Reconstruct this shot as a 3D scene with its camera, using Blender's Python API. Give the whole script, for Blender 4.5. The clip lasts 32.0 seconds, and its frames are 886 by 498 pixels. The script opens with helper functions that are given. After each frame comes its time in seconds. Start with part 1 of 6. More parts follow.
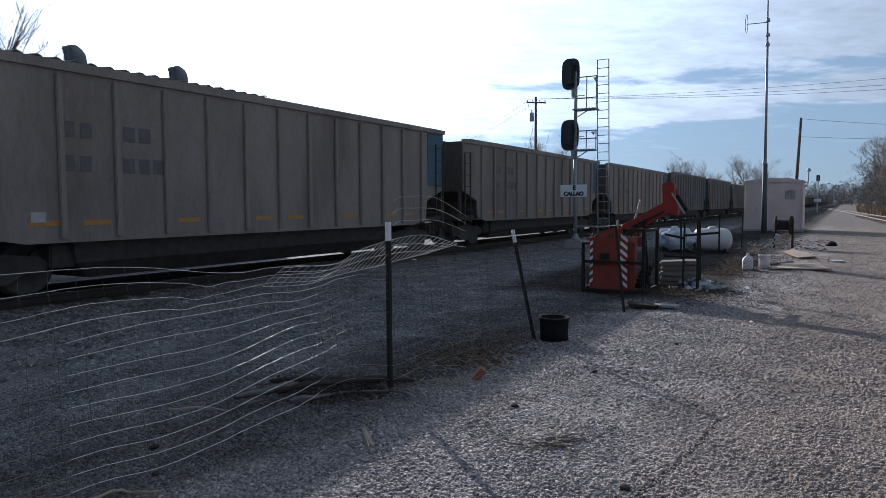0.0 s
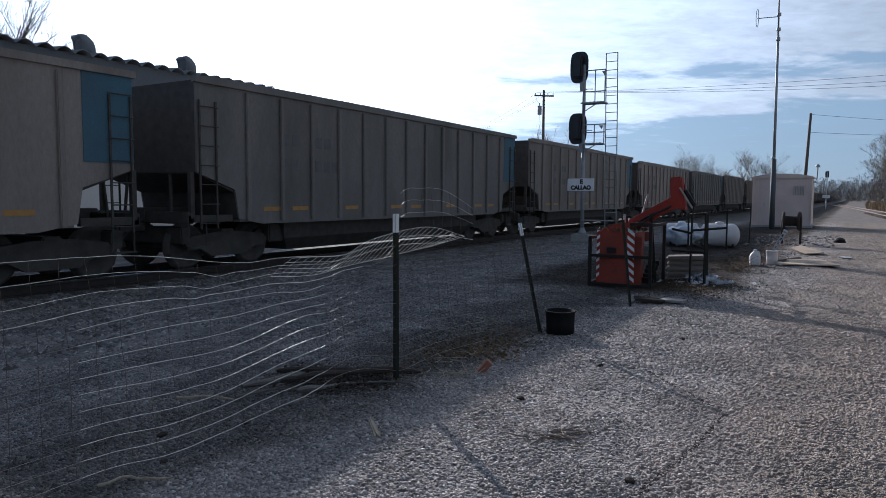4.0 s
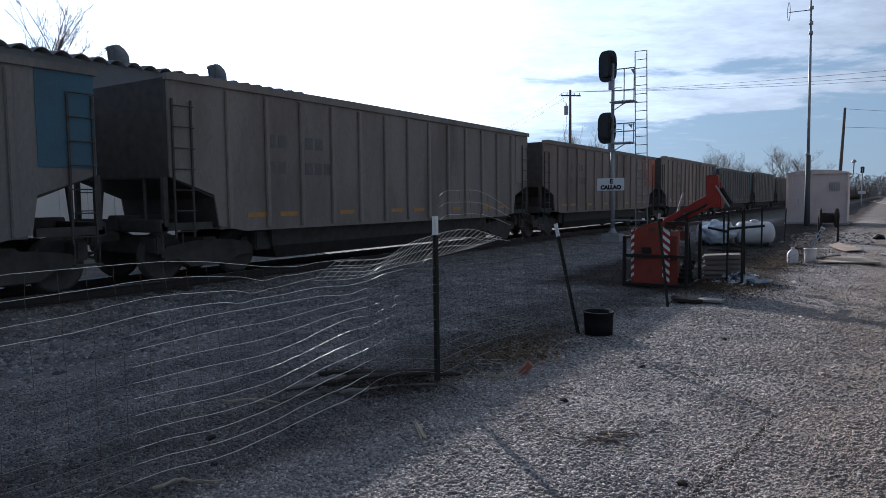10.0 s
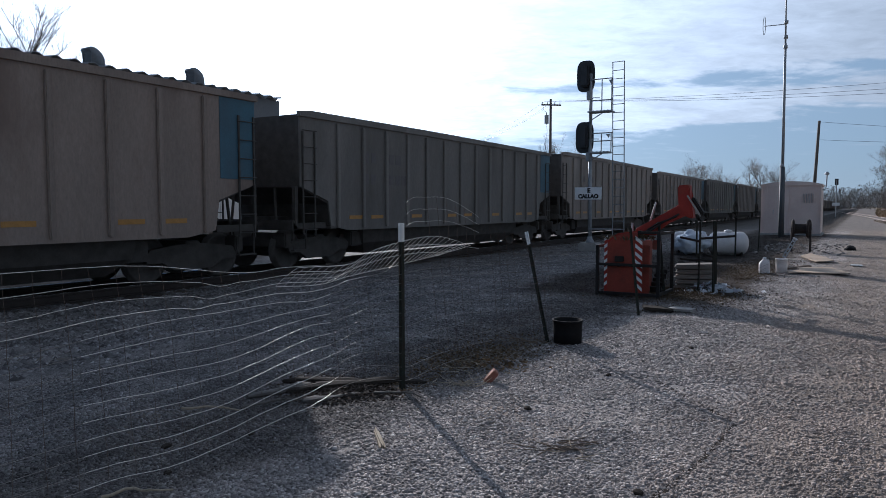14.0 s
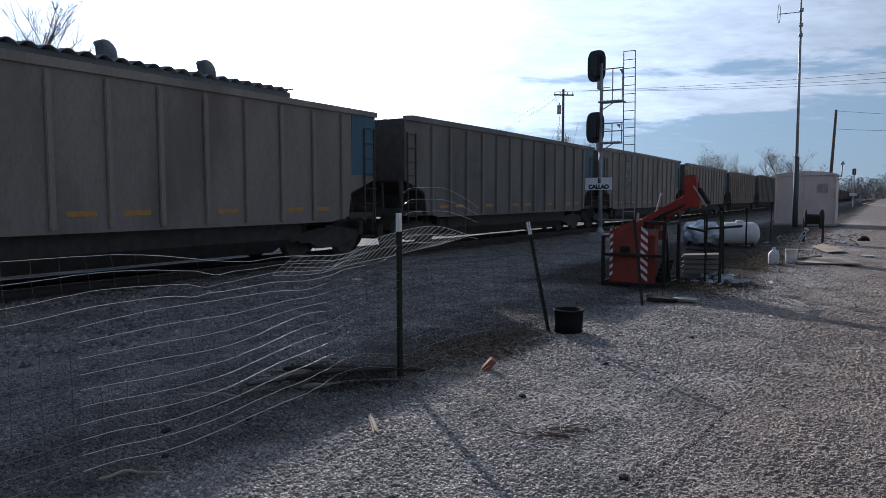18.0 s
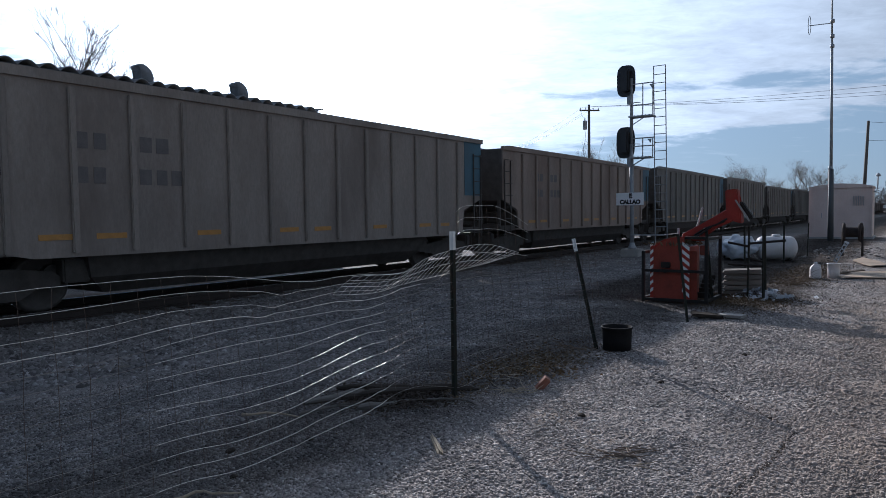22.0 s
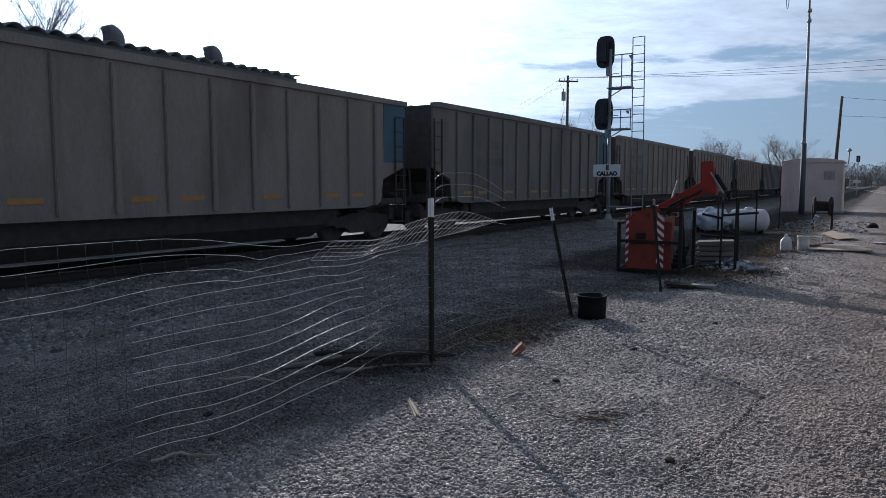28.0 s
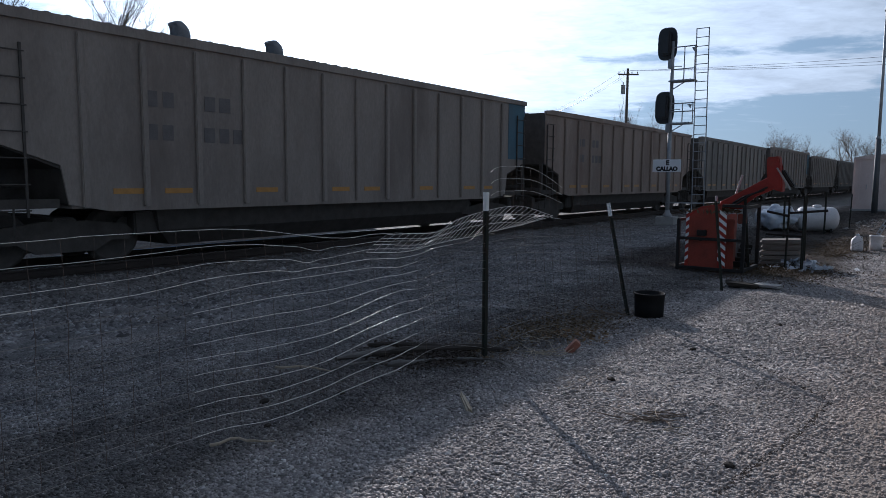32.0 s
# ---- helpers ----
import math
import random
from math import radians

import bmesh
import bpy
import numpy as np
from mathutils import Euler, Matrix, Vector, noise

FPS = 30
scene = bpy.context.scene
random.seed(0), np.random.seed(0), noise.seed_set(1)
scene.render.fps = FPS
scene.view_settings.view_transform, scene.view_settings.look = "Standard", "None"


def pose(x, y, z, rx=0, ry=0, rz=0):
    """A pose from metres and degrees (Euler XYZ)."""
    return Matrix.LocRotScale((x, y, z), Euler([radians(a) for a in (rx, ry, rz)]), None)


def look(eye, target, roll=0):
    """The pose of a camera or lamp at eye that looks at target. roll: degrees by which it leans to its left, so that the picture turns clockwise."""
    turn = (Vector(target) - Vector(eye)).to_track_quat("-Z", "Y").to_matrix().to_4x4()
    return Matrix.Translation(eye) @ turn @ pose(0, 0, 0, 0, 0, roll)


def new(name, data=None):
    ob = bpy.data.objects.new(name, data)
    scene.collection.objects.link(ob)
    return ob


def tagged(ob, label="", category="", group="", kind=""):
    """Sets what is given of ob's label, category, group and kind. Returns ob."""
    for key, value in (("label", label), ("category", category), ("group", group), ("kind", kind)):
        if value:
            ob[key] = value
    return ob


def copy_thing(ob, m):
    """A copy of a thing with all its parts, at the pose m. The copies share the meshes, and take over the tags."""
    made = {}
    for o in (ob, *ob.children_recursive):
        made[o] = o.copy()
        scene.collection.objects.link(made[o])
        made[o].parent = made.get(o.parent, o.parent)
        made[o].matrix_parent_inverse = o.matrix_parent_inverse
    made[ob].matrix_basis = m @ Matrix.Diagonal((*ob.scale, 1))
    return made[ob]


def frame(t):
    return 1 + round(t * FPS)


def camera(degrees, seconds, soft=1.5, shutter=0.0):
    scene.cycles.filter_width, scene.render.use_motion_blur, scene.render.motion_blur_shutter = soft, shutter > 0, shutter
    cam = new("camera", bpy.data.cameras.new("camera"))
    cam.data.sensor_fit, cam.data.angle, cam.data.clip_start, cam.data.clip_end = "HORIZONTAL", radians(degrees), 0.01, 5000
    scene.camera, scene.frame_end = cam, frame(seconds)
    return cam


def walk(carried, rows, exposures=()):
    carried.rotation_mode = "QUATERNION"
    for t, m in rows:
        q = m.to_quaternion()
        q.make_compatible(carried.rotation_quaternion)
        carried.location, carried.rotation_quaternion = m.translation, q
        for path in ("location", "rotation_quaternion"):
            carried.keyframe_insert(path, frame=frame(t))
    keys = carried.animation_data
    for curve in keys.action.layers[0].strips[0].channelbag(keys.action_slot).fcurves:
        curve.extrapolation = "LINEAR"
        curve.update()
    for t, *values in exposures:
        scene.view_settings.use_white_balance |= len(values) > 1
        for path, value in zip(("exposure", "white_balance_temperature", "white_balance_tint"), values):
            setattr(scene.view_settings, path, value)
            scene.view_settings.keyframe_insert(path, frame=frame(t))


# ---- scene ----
from math import sin, cos, pi, sqrt, atan2

# ---------------------------------------------------------------- camera
cam = camera(65.5, 32.0, soft=0.6)
# seconds, eye x y z, yaw, pitch, roll
ROWS = [
    (0.0, 0.000, 0.000, 1.600, 30.15, -3.72, 0.25),
    (0.5, -0.015, 0.004, 1.600, 30.24, -3.44, -0.70),
    (1.0, 0.004, -0.012, 1.598, 30.03, -3.64, -0.75),
    (1.5, -0.006, -0.007, 1.597, 30.35, -3.61, -0.10),
    (2.0, -0.023, -0.021, 1.583, 30.30, -4.83, 2.03),
    (2.5, -0.061, -0.033, 1.586, 29.73, -4.21, 1.27),
    (3.0, -0.056, -0.041, 1.595, 29.74, -4.50, 0.01),
    (3.5, -0.029, -0.030, 1.594, 30.08, -4.42, -0.18),
    (5.5, 0.018, 0.013, 1.604, 32.70, -4.29, -0.76),
    (6.0, -0.037, -0.043, 1.598, 31.53, -4.14, -0.23),
    (6.5, -0.081, -0.058, 1.594, 32.56, -4.56, 0.45),
    (7.0, -0.071, -0.056, 1.593, 34.49, -4.34, 0.49),
    (7.5, -0.024, -0.013, 1.596, 35.51, -4.34, 0.38),
    (8.0, 0.046, 0.053, 1.590, 35.94, -4.34, -0.02),
    (8.5, 0.080, 0.083, 1.589, 35.91, -4.56, -0.27),
    (9.0, 0.056, 0.073, 1.590, 34.98, -3.87, -0.41),
    (9.5, -0.019, 0.011, 1.597, 33.30, -3.77, -0.23),
    (10.0, -0.103, -0.068, 1.594, 32.84, -4.13, 0.60),
    (10.5, -0.135, -0.103, 1.595, 31.46, -4.51, -0.04),
    (11.0, -0.106, -0.098, 1.603, 32.31, -3.62, 0.04),
    (11.5, -0.039, -0.075, 1.590, 33.00, -4.21, 0.23),
    (12.0, -0.017, -0.006, 1.597, 31.79, -3.81, -0.38),
    (12.5, 0.006, 0.004, 1.602, 31.79, -3.62, -0.73),
    (13.0, -0.020, 0.009, 1.596, 33.15, -3.89, -0.34),
    (13.5, -0.024, 0.005, 1.590, 31.74, -3.58, -0.63),
    (14.0, -0.004, 0.019, 1.590, 31.32, -3.53, -0.01),
    (14.5, -0.023, 0.020, 1.589, 31.43, -3.32, -0.13),
    (16.5, -0.001, 0.023, 1.574, 32.39, -4.86, 3.02),
    (17.0, 0.188, 0.134, 1.591, 38.68, -5.12, -1.92),
    (17.5, 0.317, 0.138, 1.610, 37.28, -4.63, -2.20),
    (18.0, 0.151, 0.039, 1.583, 32.45, -4.28, 0.09),
    (18.5, 0.104, -0.046, 1.585, 33.09, -4.15, 1.48),
    (19.0, -0.004, -0.018, 1.605, 31.34, -3.77, -2.01),
    (19.5, -0.037, -0.088, 1.603, 32.40, -3.91, -1.42),
    (20.0, -0.068, -0.153, 1.604, 33.05, -2.31, -0.84),
    (20.5, -0.093, -0.135, 1.596, 33.66, -2.54, -1.23),
    (21.0, -0.076, -0.125, 1.592, 33.40, -2.42, -1.22),
    (21.5, -0.051, -0.117, 1.607, 33.76, -2.70, 0.13),
    (22.0, -0.069, -0.094, 1.597, 34.41, -2.87, 0.73),
    (22.5, -0.057, -0.094, 1.595, 34.07, -2.88, 1.03),
    (23.0, -0.044, -0.097, 1.588, 33.38, -3.31, 0.40),
    (23.5, -0.067, -0.086, 1.586, 34.00, -2.64, 0.60),
    (24.0, -0.056, -0.105, 1.587, 34.32, -2.70, 1.15),
    (24.5, -0.074, -0.116, 1.588, 34.42, -3.30, 0.81),
    (26.5, -0.056, -0.126, 1.582, 34.45, -4.41, -0.18),
    (27.0, -0.048, -0.119, 1.586, 33.70, -4.38, -0.35),
    (27.5, -0.061, -0.115, 1.568, 33.49, -5.69, 0.44),
    (28.0, -0.069, -0.115, 1.570, 32.53, -5.35, 0.05),
    (28.5, -0.060, -0.118, 1.572, 33.45, -4.92, -0.04),
    (29.0, -0.077, -0.113, 1.579, 33.66, -5.02, -0.50),
    (29.5, -0.064, -0.123, 1.576, 34.36, -5.52, -0.57),
    (30.0, -0.072, -0.111, 1.573, 33.74, -4.57, -1.37),
    (30.5, -0.059, -0.115, 1.575, 33.67, -5.00, -0.45),
    (31.0, -0.072, -0.110, 1.571, 35.53, -4.94, -0.13),
    (31.5, -0.075, -0.107, 1.566, 36.76, -5.46, -0.32),
    (32.0, -0.084, -0.100, 1.566, 37.09, -5.86, -0.43),]
walk(cam, [(t, pose(x, y, z, 90 + pitch, roll, yaw)) for t, x, y, z, yaw, pitch, roll in ROWS],
     exposures=[(0.0, 0.34, 5080, 9), (8.0, 0.29, 5080, 9), (16.0, 0.23, 5080, 9), (24.0, 0.18, 5080, 9), (32.0, 0.12, 5080, 9)])

# ---------------------------------------------------------------- light
SUN = Vector((-0.710, 0.622, 0.328)).normalized()
SKY_STRENGTH = 0.060
SUN_STRENGTH = 4.8


def build_world():
    w = bpy.data.worlds.new("sky")
    scene.world = w
    w.use_nodes = True
    nt = w.node_tree
    nd, ln = nt.nodes, nt.links
    nd.clear()
    out = nd.new("ShaderNodeOutputWorld")
    bg = nd.new("ShaderNodeBackground")
    bg.inputs["Strength"].default_value = SKY_STRENGTH
    sky = nd.new("ShaderNodeTexSky")
    sky.sky_type = "NISHITA"
    sky.sun_disc = False
    sky.sun_elevation = math.asin(SUN.z)
    sky.sun_rotation = atan2(SUN.x, SUN.y)
    sky.air_density, sky.dust_density, sky.ozone_density = 1.0, 0.3, 3.0
    co = nd.new("ShaderNodeTexCoord")
    # cloud sheet: the way into the sky, laid on a flat layer overhead
    sep = nd.new("ShaderNodeSeparateXYZ")
    ln.new(co.outputs["Generated"], sep.inputs[0])

    def m(op, a, b=None, clamp=False):
        n = nd.new("ShaderNodeMath")
        n.operation, n.use_clamp = op, clamp
        for i, v in enumerate((a, b)):
            if v is None:
                continue
            if isinstance(v, (int, float)):
                n.inputs[i].default_value = v
            else:
                ln.new(v, n.inputs[i])
        return n.outputs[0]

    zz = m("ADD", m("MAXIMUM", sep.outputs[2], 0.0), 0.12)
    px, py = m("DIVIDE", sep.outputs[0], zz), m("DIVIDE", sep.outputs[1], zz)
    # streaks lie across the way to the signal
    ca, sa = cos(radians(28)), sin(radians(28))
    u = m("ADD", m("MULTIPLY", px, ca), m("MULTIPLY", py, sa))
    v = m("SUBTRACT", m("MULTIPLY", py, ca), m("MULTIPLY", px, sa))

    def cloud_noise(su, sv, scale, detail, rough, distort):
        cmb = nd.new("ShaderNodeCombineXYZ")
        ln.new(m("MULTIPLY", u, su), cmb.inputs[0])
        ln.new(m("MULTIPLY", v, sv), cmb.inputs[1])
        n = nd.new("ShaderNodeTexNoise")
        n.inputs["Scale"].default_value, n.inputs["Detail"].default_value = scale, detail
        n.inputs["Roughness"].default_value, n.inputs["Distortion"].default_value = rough, distort
        ln.new(cmb.outputs[0], n.inputs["Vector"])
        return n.outputs["Fac"]

    def step(x, lo, hi):
        n = nd.new("ShaderNodeMapRange")
        n.interpolation_type = "SMOOTHSTEP"
        n.inputs["From Min"].default_value, n.inputs["From Max"].default_value = lo, hi
        ln.new(x, n.inputs["Value"])
        return n.outputs[0]

    deck = cloud_noise(0.75, 1.25, 0.55, 6.0, 0.55, 0.4)
    mottle = cloud_noise(1.0, 1.35, 2.6, 8.0, 0.62, 0.25)
    field = m("ADD", m("MULTIPLY", deck, 0.45), m("MULTIPLY", mottle, 0.55))
    # a solid deck high up, thinning to streaks and then to clear air low down
    zw = m("ADD", sep.outputs[2], m("MULTIPLY", m("SUBTRACT", deck, 0.5), 0.10))
    upper = step(zw, 0.156, 0.188)
    band = m("SUBTRACT", step(zw, 0.105, 0.130), step(zw, 0.140, 0.165))
    field = m("ADD", field, m("SUBTRACT", m("ADD", m("MULTIPLY", upper, 0.32), m("MULTIPLY", band, 0.21)), 0.10))
    dot = nd.new("ShaderNodeVectorMath")
    dot.operation = "DOT_PRODUCT"
    nrm = nd.new("ShaderNodeVectorMath")
    nrm.operation = "NORMALIZE"
    ln.new(co.outputs["Generated"], nrm.inputs[0])
    ln.new(nrm.outputs[0], dot.inputs[0])
    dot.inputs[1].default_value = SUN
    near = m("MAXIMUM", dot.outputs["Value"], 0.0)
    # the deck thickens towards the sun
    field = m("ADD", field, m("MULTIPLY", m("POWER", near, 8.0), 0.28))
    # clear to the side of the sun away from the signal
    az = m("ARCTAN2", m("MULTIPLY", sep.outputs[0], -1.0), sep.outputs[1])
    field = m("SUBTRACT", field, m("MULTIPLY", step(az, radians(55), radians(66)), 0.34))
    cover = m("MULTIPLY", step(field, 0.43, 0.56), step(sep.outputs[2], 0.05, 0.12))
    # forward scatter of thin cloud round the sun
    glow = m("ADD", m("MULTIPLY", m("POWER", near, 40.0), 14.0), m("MULTIPLY", m("POWER", near, 70.0), 50.0))
    cl = nd.new("ShaderNodeCombineXYZ")
    ripple = cloud_noise(1.2, 1.9, 8.0, 6.0, 0.65, 0.6)
    texture = m("ADD", m("MULTIPLY", mottle, 0.9), m("ADD", m("MULTIPLY", ripple, 0.45), 0.32))
    # sunlit from behind towards the sun, from the front away from it
    front = m("POWER", m("MULTIPLY", m("SUBTRACT", 1.0, dot.outputs["Value"]), 0.5), 1.5)
    lit = m("MULTIPLY", m("ADD", m("MULTIPLY", m("POWER", near, 3.0), 19.0), m("MULTIPLY", front, 3.0)), texture)
    for i, (k, shade) in enumerate(((1.0, 1.7), (1.0, 1.75), (1.0, 1.8))):
        ln.new(m("ADD", m("MULTIPLY", lit, k), shade), cl.inputs[i])
    mix = nd.new("ShaderNodeMix")
    mix.data_type = "RGBA"
    ln.new(m("MULTIPLY", cover, 0.93), mix.inputs["Factor"])
    # pale haze low over the land
    hz = nd.new("ShaderNodeMix")
    hz.data_type = "RGBA"
    ln.new(m("MULTIPLY", m("SUBTRACT", 1.0, step(sep.outputs[2], 0.06, 0.75)), 0.82), hz.inputs["Factor"])
    ln.new(sky.outputs[0], hz.inputs["A"])
    hc = nd.new("ShaderNodeCombineXYZ")
    hb = m("ADD", m("MULTIPLY", m("POWER", near, 6.0), 6.5), 5.3)
    for i, k in enumerate((0.87, 1.0, 1.09)):
        ln.new(m("MULTIPLY", hb, k), hc.inputs[i])
    ln.new(hc.outputs[0], hz.inputs["B"])
    ln.new(hz.outputs["Result"], mix.inputs["A"])
    ln.new(cl.outputs[0], mix.inputs["B"])
    add = nd.new("ShaderNodeVectorMath")
    add.operation = "ADD"
    gl = nd.new("ShaderNodeCombineXYZ")
    for i, k in enumerate((1.0, 0.98, 0.94)):
        ln.new(m("MULTIPLY", glow, k), gl.inputs[i])
    ln.new(mix.outputs["Result"], add.inputs[0])
    ln.new(gl.outputs[0], add.inputs[1])
    ln.new(add.outputs[0], bg.inputs["Color"])
    ln.new(bg.outputs[0], out.inputs[0])


build_world()
sun_data = bpy.data.lights.new("sun", "SUN")
sun_data.energy, sun_data.angle, sun_data.color = SUN_STRENGTH, radians(0.55), (1.0, 0.82, 0.65)
sun = new("sun", sun_data)
sun.matrix_world = look((0, 0, 60), Vector((0, 0, 60)) - SUN)

# ---------------------------------------------------------------- materials
MATS = {}


def material(name, a, b=None, rough=0.7, metal=0.0, scale=6.0, fine=60.0, bump=0.2, dist=0.01, speck=0.0, spread=0.0,
             stain=None, stain_at=(0.55, 0.7), stretch=(1, 1, 1), spec=0.5):
    """A two-scale mottled surface: colours a to b by broad noise, fine grain and bump, optional stains; spread varies it from piece to piece."""
    if name in MATS:
        return MATS[name]
    b = b or tuple(c * 0.7 for c in a)
    mt = bpy.data.materials.new(name)
    mt.use_nodes = True
    nt = mt.node_tree
    nd, ln = nt.nodes, nt.links
    p = nd["Principled BSDF"]
    p.inputs["Roughness"].default_value, p.inputs["Metallic"].default_value = rough, metal
    p.inputs["Specular IOR Level"].default_value = spec
    co = nd.new("ShaderNodeTexCoord")
    mp = nd.new("ShaderNodeMapping")
    mp.inputs["Scale"].default_value = stretch
    ln.new(co.outputs["Object"], mp.inputs["Vector"])

    def tex(s, d, r=0.55):
        n = nd.new("ShaderNodeTexNoise")
        n.inputs["Scale"].default_value, n.inputs["Detail"].default_value, n.inputs["Roughness"].default_value = s, d, r
        ln.new(mp.outputs[0], n.inputs["Vector"])
        return n.outputs["Fac"]

    broad, grain = tex(scale, 5), tex(fine, 4, 0.7)
    ramp = nd.new("ShaderNodeMapRange")
    ramp.inputs["From Min"].default_value, ramp.inputs["From Max"].default_value = 0.3, 0.7
    ln.new(broad, ramp.inputs["Value"])
    mix = nd.new("ShaderNodeMix")
    mix.data_type = "RGBA"
    mix.inputs["A"].default_value, mix.inputs["B"].default_value = (*a, 1), (*b, 1)
    ln.new(ramp.outputs[0], mix.inputs["Factor"])
    col = mix.outputs["Result"]
    g = nd.new("ShaderNodeMix")
    g.data_type, g.blend_type = "RGBA", "OVERLAY"
    g.inputs["Factor"].default_value = 0.35 + speck
    gr = nd.new("ShaderNodeCombineColor")
    for i in range(3):
        ln.new(grain, gr.inputs[i])
    ln.new(col, g.inputs["A"])
    ln.new(gr.outputs[0], g.inputs["B"])
    col = g.outputs["Result"]
    if stain:
        st = nd.new("ShaderNodeMapRange")
        st.inputs["From Min"].default_value, st.inputs["From Max"].default_value = stain_at
        ln.new(tex(scale * 0.45 + 0.3, 6, 0.65), st.inputs["Value"])
        sm = nd.new("ShaderNodeMix")
        sm.data_type = "RGBA"
        ln.new(st.outputs[0], sm.inputs["Factor"])
        ln.new(col, sm.inputs["A"])
        sm.inputs["B"].default_value = (*stain, 1)
        col = sm.outputs["Result"]
    if spread:
        oi = nd.new("ShaderNodeObjectInfo")
        hs = nd.new("ShaderNodeHueSaturation")
        mr = nd.new("ShaderNodeMapRange")
        mr.inputs["To Min"].default_value, mr.inputs["To Max"].default_value = 1 - spread, 1 + spread
        ln.new(oi.outputs["Random"], mr.inputs["Value"])
        ln.new(mr.outputs[0], hs.inputs["Value"])
        ln.new(col, hs.inputs["Color"])
        col = hs.outputs[0]
    ln.new(col, p.inputs["Base Color"])
    if bump:
        bp = nd.new("ShaderNodeBump")
        bp.inputs["Strength"].default_value, bp.inputs["Distance"].default_value = bump, dist
        ln.new(grain, bp.inputs["Height"])
        ln.new(bp.outputs[0], p.inputs["Normal"])
    MATS[name] = mt
    return mt


# ---------------------------------------------------------------- mesh helpers
def bmn():
    return bmesh.new()


def box(bm, c, s, rot=None, bevel=0.0):
    """A box of size s about c, turned by the Euler degrees rot."""
    r = bmesh.ops.create_cube(bm, size=1.0)
    vs = r["verts"]
    m4 = Matrix.LocRotScale(c, Euler([radians(a) for a in rot]) if rot else None, s)
    if bevel:
        bmesh.ops.transform(bm, matrix=Matrix.Diagonal((*s, 1)), verts=vs)
        es = list({e for v in vs for e in v.link_edges})
        r = bmesh.ops.bevel(bm, geom=es, offset=bevel, segments=2, affect="EDGES", clamp_overlap=True)
        vs = list({v for f in r["faces"] for v in f.verts} | {v for v in vs if v.is_valid})
        m4 = Matrix.LocRotScale(c, Euler([radians(a) for a in rot]) if rot else None, None)
    bmesh.ops.transform(bm, matrix=m4, verts=vs)
    return bm


def rod(bm, a, b, r, n=8, r2=None):
    """A round bar from a to b."""
    a, b = Vector(a), Vector(b)
    d = b - a
    g = bmesh.ops.create_cone(bm, cap_ends=True, segments=n, radius1=r, radius2=r if r2 is None else r2, depth=d.length)
    m4 = Matrix.Translation((a + b) / 2) @ d.to_track_quat("Z", "Y").to_matrix().to_4x4()
    bmesh.ops.transform(bm, matrix=m4, verts=g["verts"])
    return bm


def tube(bm, pts, r, n=5, close=False):
    """A round bar bent along pts; r a number or one for each point."""
    pts = [Vector(p) for p in pts]
    rings = []
    for i, p in enumerate(pts):
        d = (pts[min(i + 1, len(pts) - 1)] - pts[max(i - 1, 0)]).normalized()
        up = Vector((0, 0, 1)) if abs(d.z) < 0.9 else Vector((1, 0, 0))
        s = d.cross(up).normalized()
        t = s.cross(d)
        rr = r[i] if isinstance(r, (list, tuple)) else r
        rings.append([bm.verts.new(p + rr * (cos(2 * pi * k / n) * s + sin(2 * pi * k / n) * t)) for k in range(n)])
    for q, w in zip(rings, rings[1:]):
        for k in range(n):
            bm.faces.new((q[k], q[(k + 1) % n], w[(k + 1) % n], w[k]))
    bm.faces.new(rings[0][::-1])
    bm.faces.new(rings[-1])
    return bm


def prism(bm, outline, lo, hi, axis="y"):
    """The outline (pairs) drawn out from lo to hi along the axis; the pairs are the other two axes in order."""
    def put(u, v, w):
        return (w, u, v) if axis == "x" else (u, w, v) if axis == "y" else (u, v, w)
    A = [bm.verts.new(put(u, v, lo)) for u, v in outline]
    B = [bm.verts.new(put(u, v, hi)) for u, v in outline]
    n = len(outline)
    for i in range(n):
        bm.faces.new((A[i], A[(i + 1) % n], B[(i + 1) % n], B[i]))
    bm.faces.new(A[::-1])
    bm.faces.new(B)
    return bm


def lathe(bm, prof, n=24, axis=(0, 0, 0)):
    """The profile (radius, height) turned about a standing axis."""
    ax = Vector(axis)
    rings = [[bm.verts.new(ax + Vector((r * cos(2 * pi * k / n), r * sin(2 * pi * k / n), z))) for k in range(n)] for r, z in prof]
    for q, w in zip(rings, rings[1:]):
        for k in range(n):
            bm.faces.new((q[k], q[(k + 1) % n], w[(k + 1) % n], w[k]))
    bm.faces.new(rings[0][::-1])
    bm.faces.new(rings[-1])
    return bm


def mesh_of(bm, mt, name, smooth=False):
    bmesh.ops.recalc_face_normals(bm, faces=bm.faces)
    me = bpy.data.meshes.new(name)
    bm.to_mesh(me)
    bm.free()
    me.materials.append(mt)
    if smooth:
        me.polygons.foreach_set("use_smooth", [True] * len(me.polygons))
    return me


def part(name, bm, mt, parent=None, label="", smooth=False, at=None):
    """Links a bmesh (or a mesh) as ONE mesh object, under a thing or part if one is given."""
    me = bm if isinstance(bm, bpy.types.Mesh) else mesh_of(bm, mt, name, smooth)
    ob = new(name, me)
    if parent is not None:
        ob.parent = parent
    if at is not None:
        ob.matrix_basis = at
    if label:
        ob["label"] = label
    return ob


def thing(name, m4, label, category, group="", kind=""):
    """An Empty at the base of a thing."""
    ob = new(name)
    ob.empty_display_size = 0.2
    ob.matrix_basis = m4
    return tagged(ob, label, category, group, kind)


